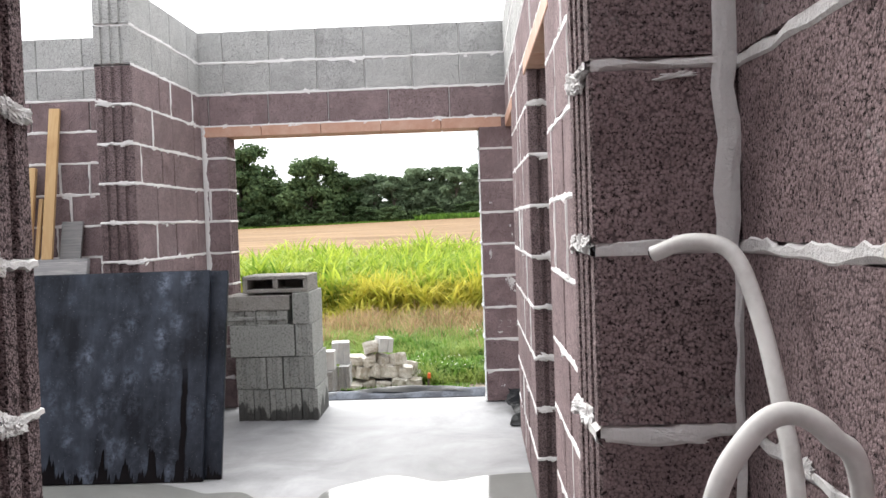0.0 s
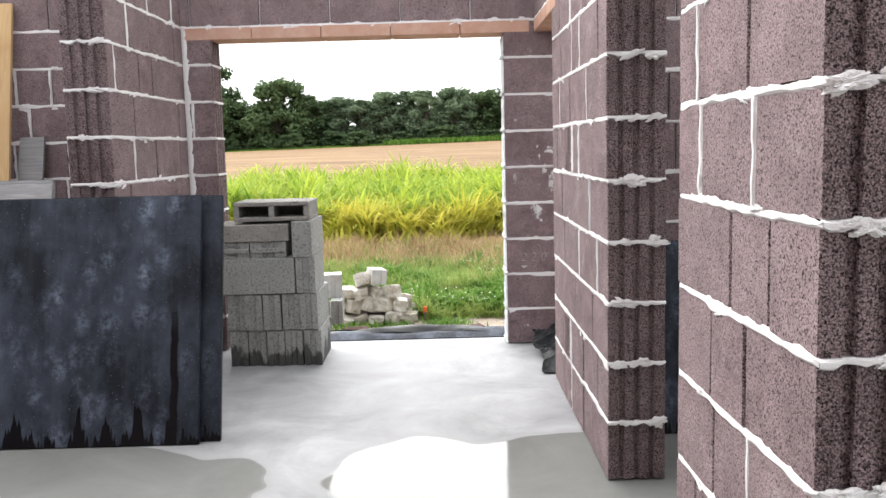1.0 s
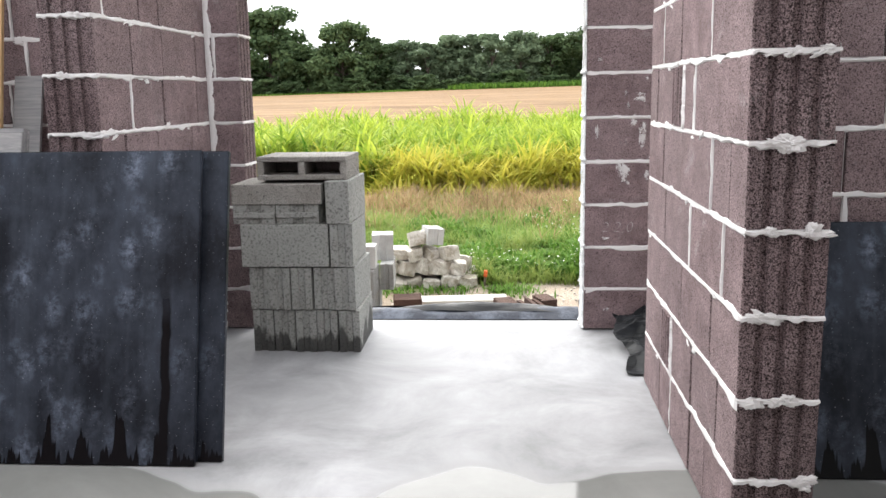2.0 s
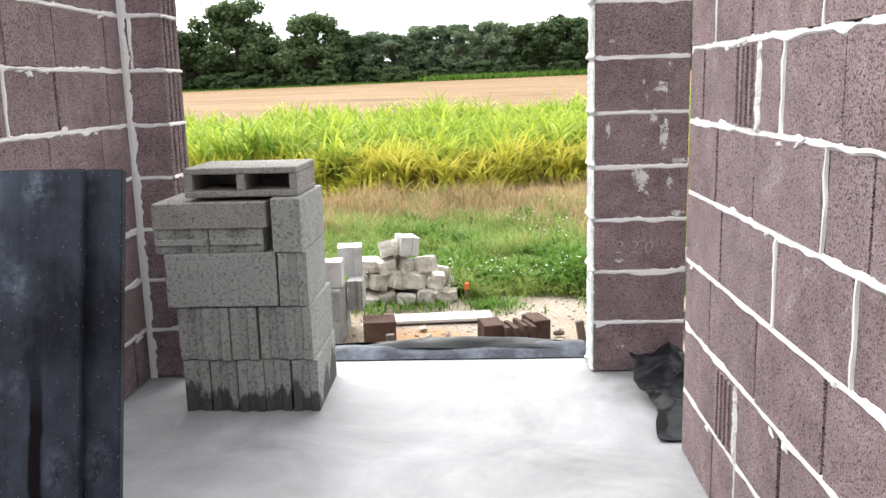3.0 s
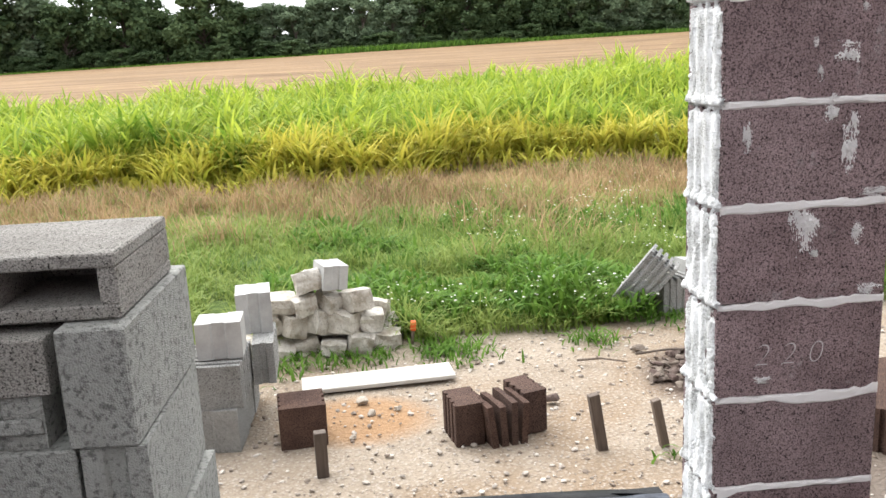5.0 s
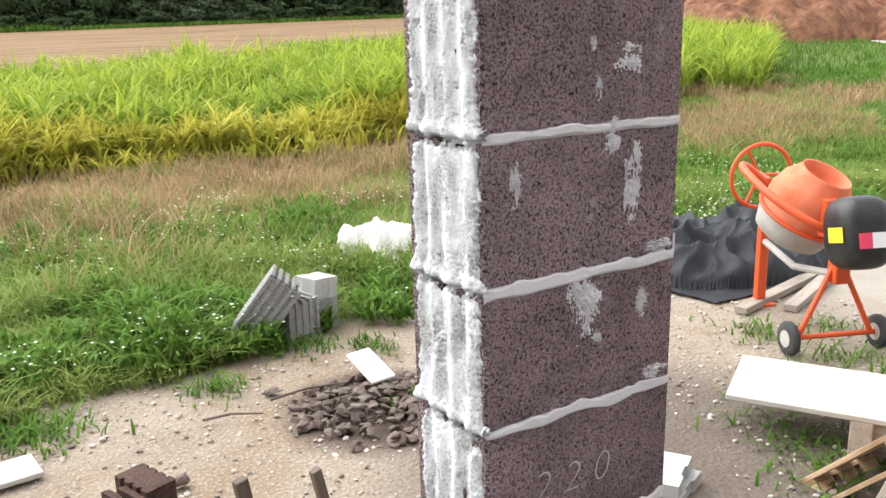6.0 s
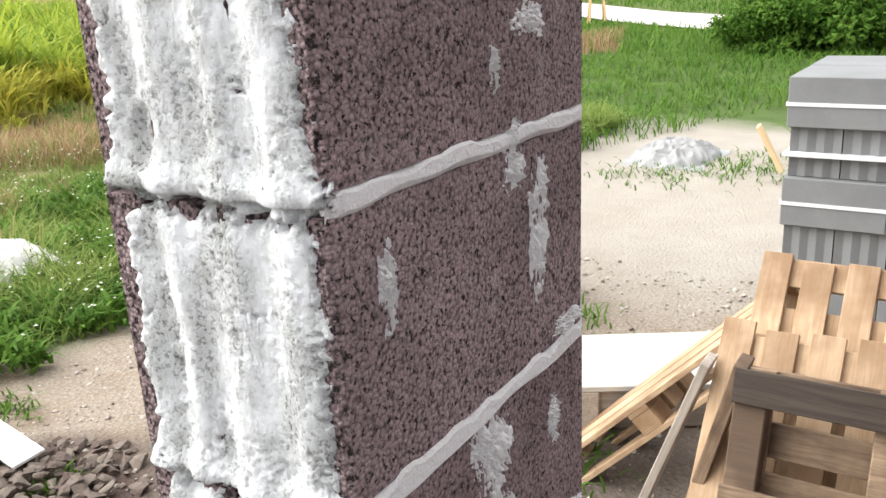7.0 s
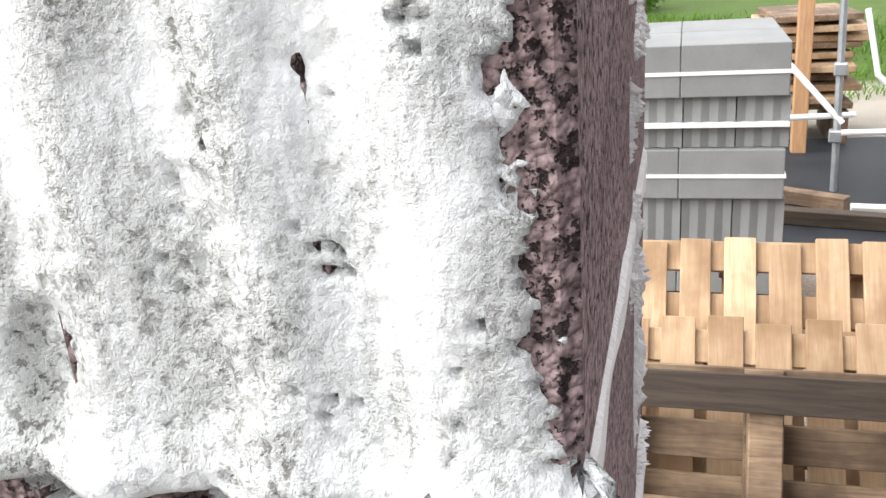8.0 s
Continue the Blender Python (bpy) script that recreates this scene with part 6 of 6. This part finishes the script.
def mound(x0, y0, w, d, top, seed):
    def place(u, v):
        x, y = x0 + w * u, y0 + d * v
        h = top * max(0.0, 1 - ((u - 0.5) ** 2 + (v - 0.5) ** 2) * 4) ** 0.6
        return (x, y, land(x, y) - 0.05 + h * (0.8 + 0.4 * noise.noise(Vector((x * 0.35, y * 0.35, seed)))) + 0.5 * noise.noise(Vector((x * 0.9, y * 0.9, seed + 3))) * (h > 0))
    ob = part("rubble_mound", grid_sheet(90, 90, place), MOUND)
    tagged(ob, "reddish brick rubble mound beyond the grass", "mound", "rubble mounds")


mound(49, 22, 22, 26, 4.2, 0)
mound(41, 37, 15, 14, 4.6, 5)


def trestle():
    root = empty("trestle", pose(30.5, 19.4, land(30.5, 19.4), 0, 0, 30))
    tagged(root, "orange wooden trestle standing in grass", "trestle")
    for s in (-1, 1):
        for t in (-1, 1):
            part("leg", tube([(0.35 * s, 0.3 * t, -0.02), (0.06 * s, 0.22 * t, 1.2)], 0.04, 6), PINE, root)
    part("top_bar", box((-0.1, -0.35, 1.15), (0.1, 0.35, 1.28), bevel=0.01), paint("faded_orange_paint", (0.6, 0.2, 0.08), (0.62, 0.33, 0.2)), root)


trestle()

# ---- odd pieces near the slab ----
grey_block("concrete_block", (0.3, 0.2, 0.06), pose(1.97, 8.24, -0.6, 0, 0, 24), "pale concrete block lying on gravel", "pale blocks by the pillar", PALE)
grey_block("concrete_block", (0.3, 0.2, 0.06), pose(1.95, 8.26, -0.539, 0, 0, 32), "pale concrete block on another block", "pale blocks by the pillar", PALE)
for i, (x, y, a) in enumerate(((1.75, 9.0, 20), (1.68, 8.75, 35), (1.9, 9.15, 10))):
    brown_piece(pose(x, y, -0.6, 0, 0, a), "dark brown ribbed block lying in the yard", 0.25 + 0.04 * i, RUST)


def twigs():
    for a, b in (((0.44, 10.14), (0.72, 9.96)), ((0.84, 10.18), (1.27, 10.08)), ((0.95, 9.95), (1.5, 9.85))):
        p, q = Vector((*a, -0.575)), Vector((*b, -0.57 + 0.03))
        ob = part("twig", tube([p, (p + q) / 2 + Vector((0, 0.02, 0.01)), q], 0.009, 5, 0.005), OLDWOOD)
        tagged(ob, "thin dry twig lying on gravel", "twig", "twigs on the gravel")


twigs()


def gravel():
    r = random.Random(31)
    meshes = []
    for q in range(6):
        me = stone_mesh(300 + q, (1, 0.85, 0.55), 0.6, 1)
        meshes.append(me)
    v, f = [], []
    for i in range(5200):
        x, y = r.uniform(-2.6, 5.2), 7.5 + 3.3 * r.random()
        s = 0.007 + 0.02 * r.random() ** 4
        me = meshes[i % 6]
        z = land(x, y) + 0.03 * noise.noise(Vector((x * 0.9, y * 0.9, 0))) + 0.012 * noise.noise(Vector((x * 3, y * 3, 2)))
        mm = pose(x, y, z + s * 0.15, r.uniform(-20, 20), r.uniform(-20, 20), r.uniform(0, 360)) @ Matrix.Scale(s, 4)
        b = len(v)
        v += [tuple(mm @ w.co) for w in me.vertices]
        f += [tuple(b + k for k in p.vertices) for p in me.polygons]
    me = bpy.data.meshes.new("gravel")
    me.from_pydata(v, [], f)
    k = Mat("gravel_stones", 0.9, 0.2)
    rnd = k.n.new("ShaderNodeNewGeometry").outputs["Random Per Island"]
    k.done(k.mix(rnd, (0.16, 0.125, 0.10), (0.52, 0.48, 0.43)))
    tagged(part_mesh("gravel", me, k.m), "loose mixed gravel scattered over the yard", "gravel", kind="stuff")
    for x, y, s in ((0.15, 9.56, 0.05), (-0.95, 9.72, 0.05), (-0.75, 9.6, 0.03), (-0.9, 9.55, 0.035), (-1.0, 9.25, 0.03), (0.9, 10.3, 0.05)):
        me = stone_mesh(int(x * 100) + 500, (s, s * 0.9, s * 0.7), 0.7)
        me.materials.append(DARKSTONE if x > 0 else GRAVEL)
        ob = new("stone", me)
        ob.matrix_basis = pose(x, y, -0.6 + s * 0.45)
        tagged(ob, "fist-sized stone lying on gravel", "stone", "loose stones in the yard")


gravel()


def tufts():
    xs, ys = [], []
    for x, y, n, sp in ((0.66, 10.55, 90, 0.09), (1.29, 10.95, 110, 0.12), (1.73, 10.65, 80, 0.1), (3.94, 9.37, 70, 0.12), (4.42, 9.15, 60, 0.12), (3.96, 8.89, 60, 0.12), (4.09, 8.52, 80, 0.15), (2.87, 8.38, 60, 0.14), (2.83, 8.14, 60, 0.14),
                        (8.0, 9.3, 260, 0.35), (8.6, 8.6, 260, 0.35), (-0.3, 10.5, 160, 0.14), (-0.45, 10.62, 120, 0.1), (2.6, 7.9, 60, 0.14), (1.4, 9.75, 40, 0.06), (-1.0, 10.55, 160, 0.15), (-1.5, 10.5, 160, 0.15), (0.75, 8.6, 14, 0.06), (0.55, 8.75, 10, 0.05)):
        xs.append(rng.normal(x, sp, n))
        ys.append(rng.normal(y, sp, n))
    xs, ys = np.concatenate(xs), np.concatenate(ys)
    blades("weeds", "tufts of green weeds growing in the gravel", "weeds", xs, ys, LAND(xs, ys) - 0.01, 0.1, 0.009, 1.2, 3, WEED)


tufts()


def flowers():
    """Tiny white flower heads over the grass."""
    r = random.Random(77)
    v, f = [], []
    for i in range(2600):
        y = 10.9 + 5.5 * r.random() ** 1.4
        x = r.uniform(-1.0, 8.5) + (y - 11) * 0.25
        if noise.noise(Vector((x * 0.8, y * 0.8, 9))) < 0.05:
            continue
        z = land(x, y) + r.uniform(0.18, 0.36)
        s = r.uniform(0.005, 0.014)
        b = len(v)
        for k in range(5):
            v.append((x + s * math.cos(1.2566 * k), y + s * math.sin(1.2566 * k), z + r.uniform(-0.3, 0.3) * s))
        v.append((x, y, z + s * 0.6))
        f += [(b + k, b + (k + 1) % 5, b + 5) for k in range(5)]
    me = bpy.data.meshes.new("wild_flowers")
    me.from_pydata(v, [], f)
    tagged(part_mesh("wild_flowers", me, leaf_material("white_petal", (0.62, 0.62, 0.5), (0.8, 0.8, 0.74), 0.3)), "small white wild flowers in the meadow", "flowers", kind="stuff")


flowers()


for i, (x, y, a, ln) in enumerate(((4.75, 9.78, 12, 0.6), (4.95, 9.65, 20, 0.5))):
    ob = part("plank", box((-ln, -0.05, 0), (ln, 0.05, 0.05), bevel=0.004), GREYWOOD)
    ob.matrix_basis = pose(x, y, -0.585, 0, 0, a)
    tagged(ob, "pale weathered plank lying beside a dark tarp", "plank", "planks by the tarp")


def shrubs():
    first = tree("bush", 1.7, 1.5, 91, 1.0, WEED)
    for i, (x, y, s) in enumerate(((20.5, 9.7, 1.0), (20.2, 10.9, 0.8), (21.2, 8.8, 0.9), (22.6, 10.2, 1.1))):
        m = pose(x, y, land(x, y) - 0.05, 0, 0, 70 * i)
        o = first if i == 0 else copy_thing(first, m @ Matrix.Diagonal((s, s, s, 1)))
        if i == 0:
            o.matrix_basis = m
        tagged(o, "low green bush standing in rough grass", "bush", "bushes in the grass")


shrubs()
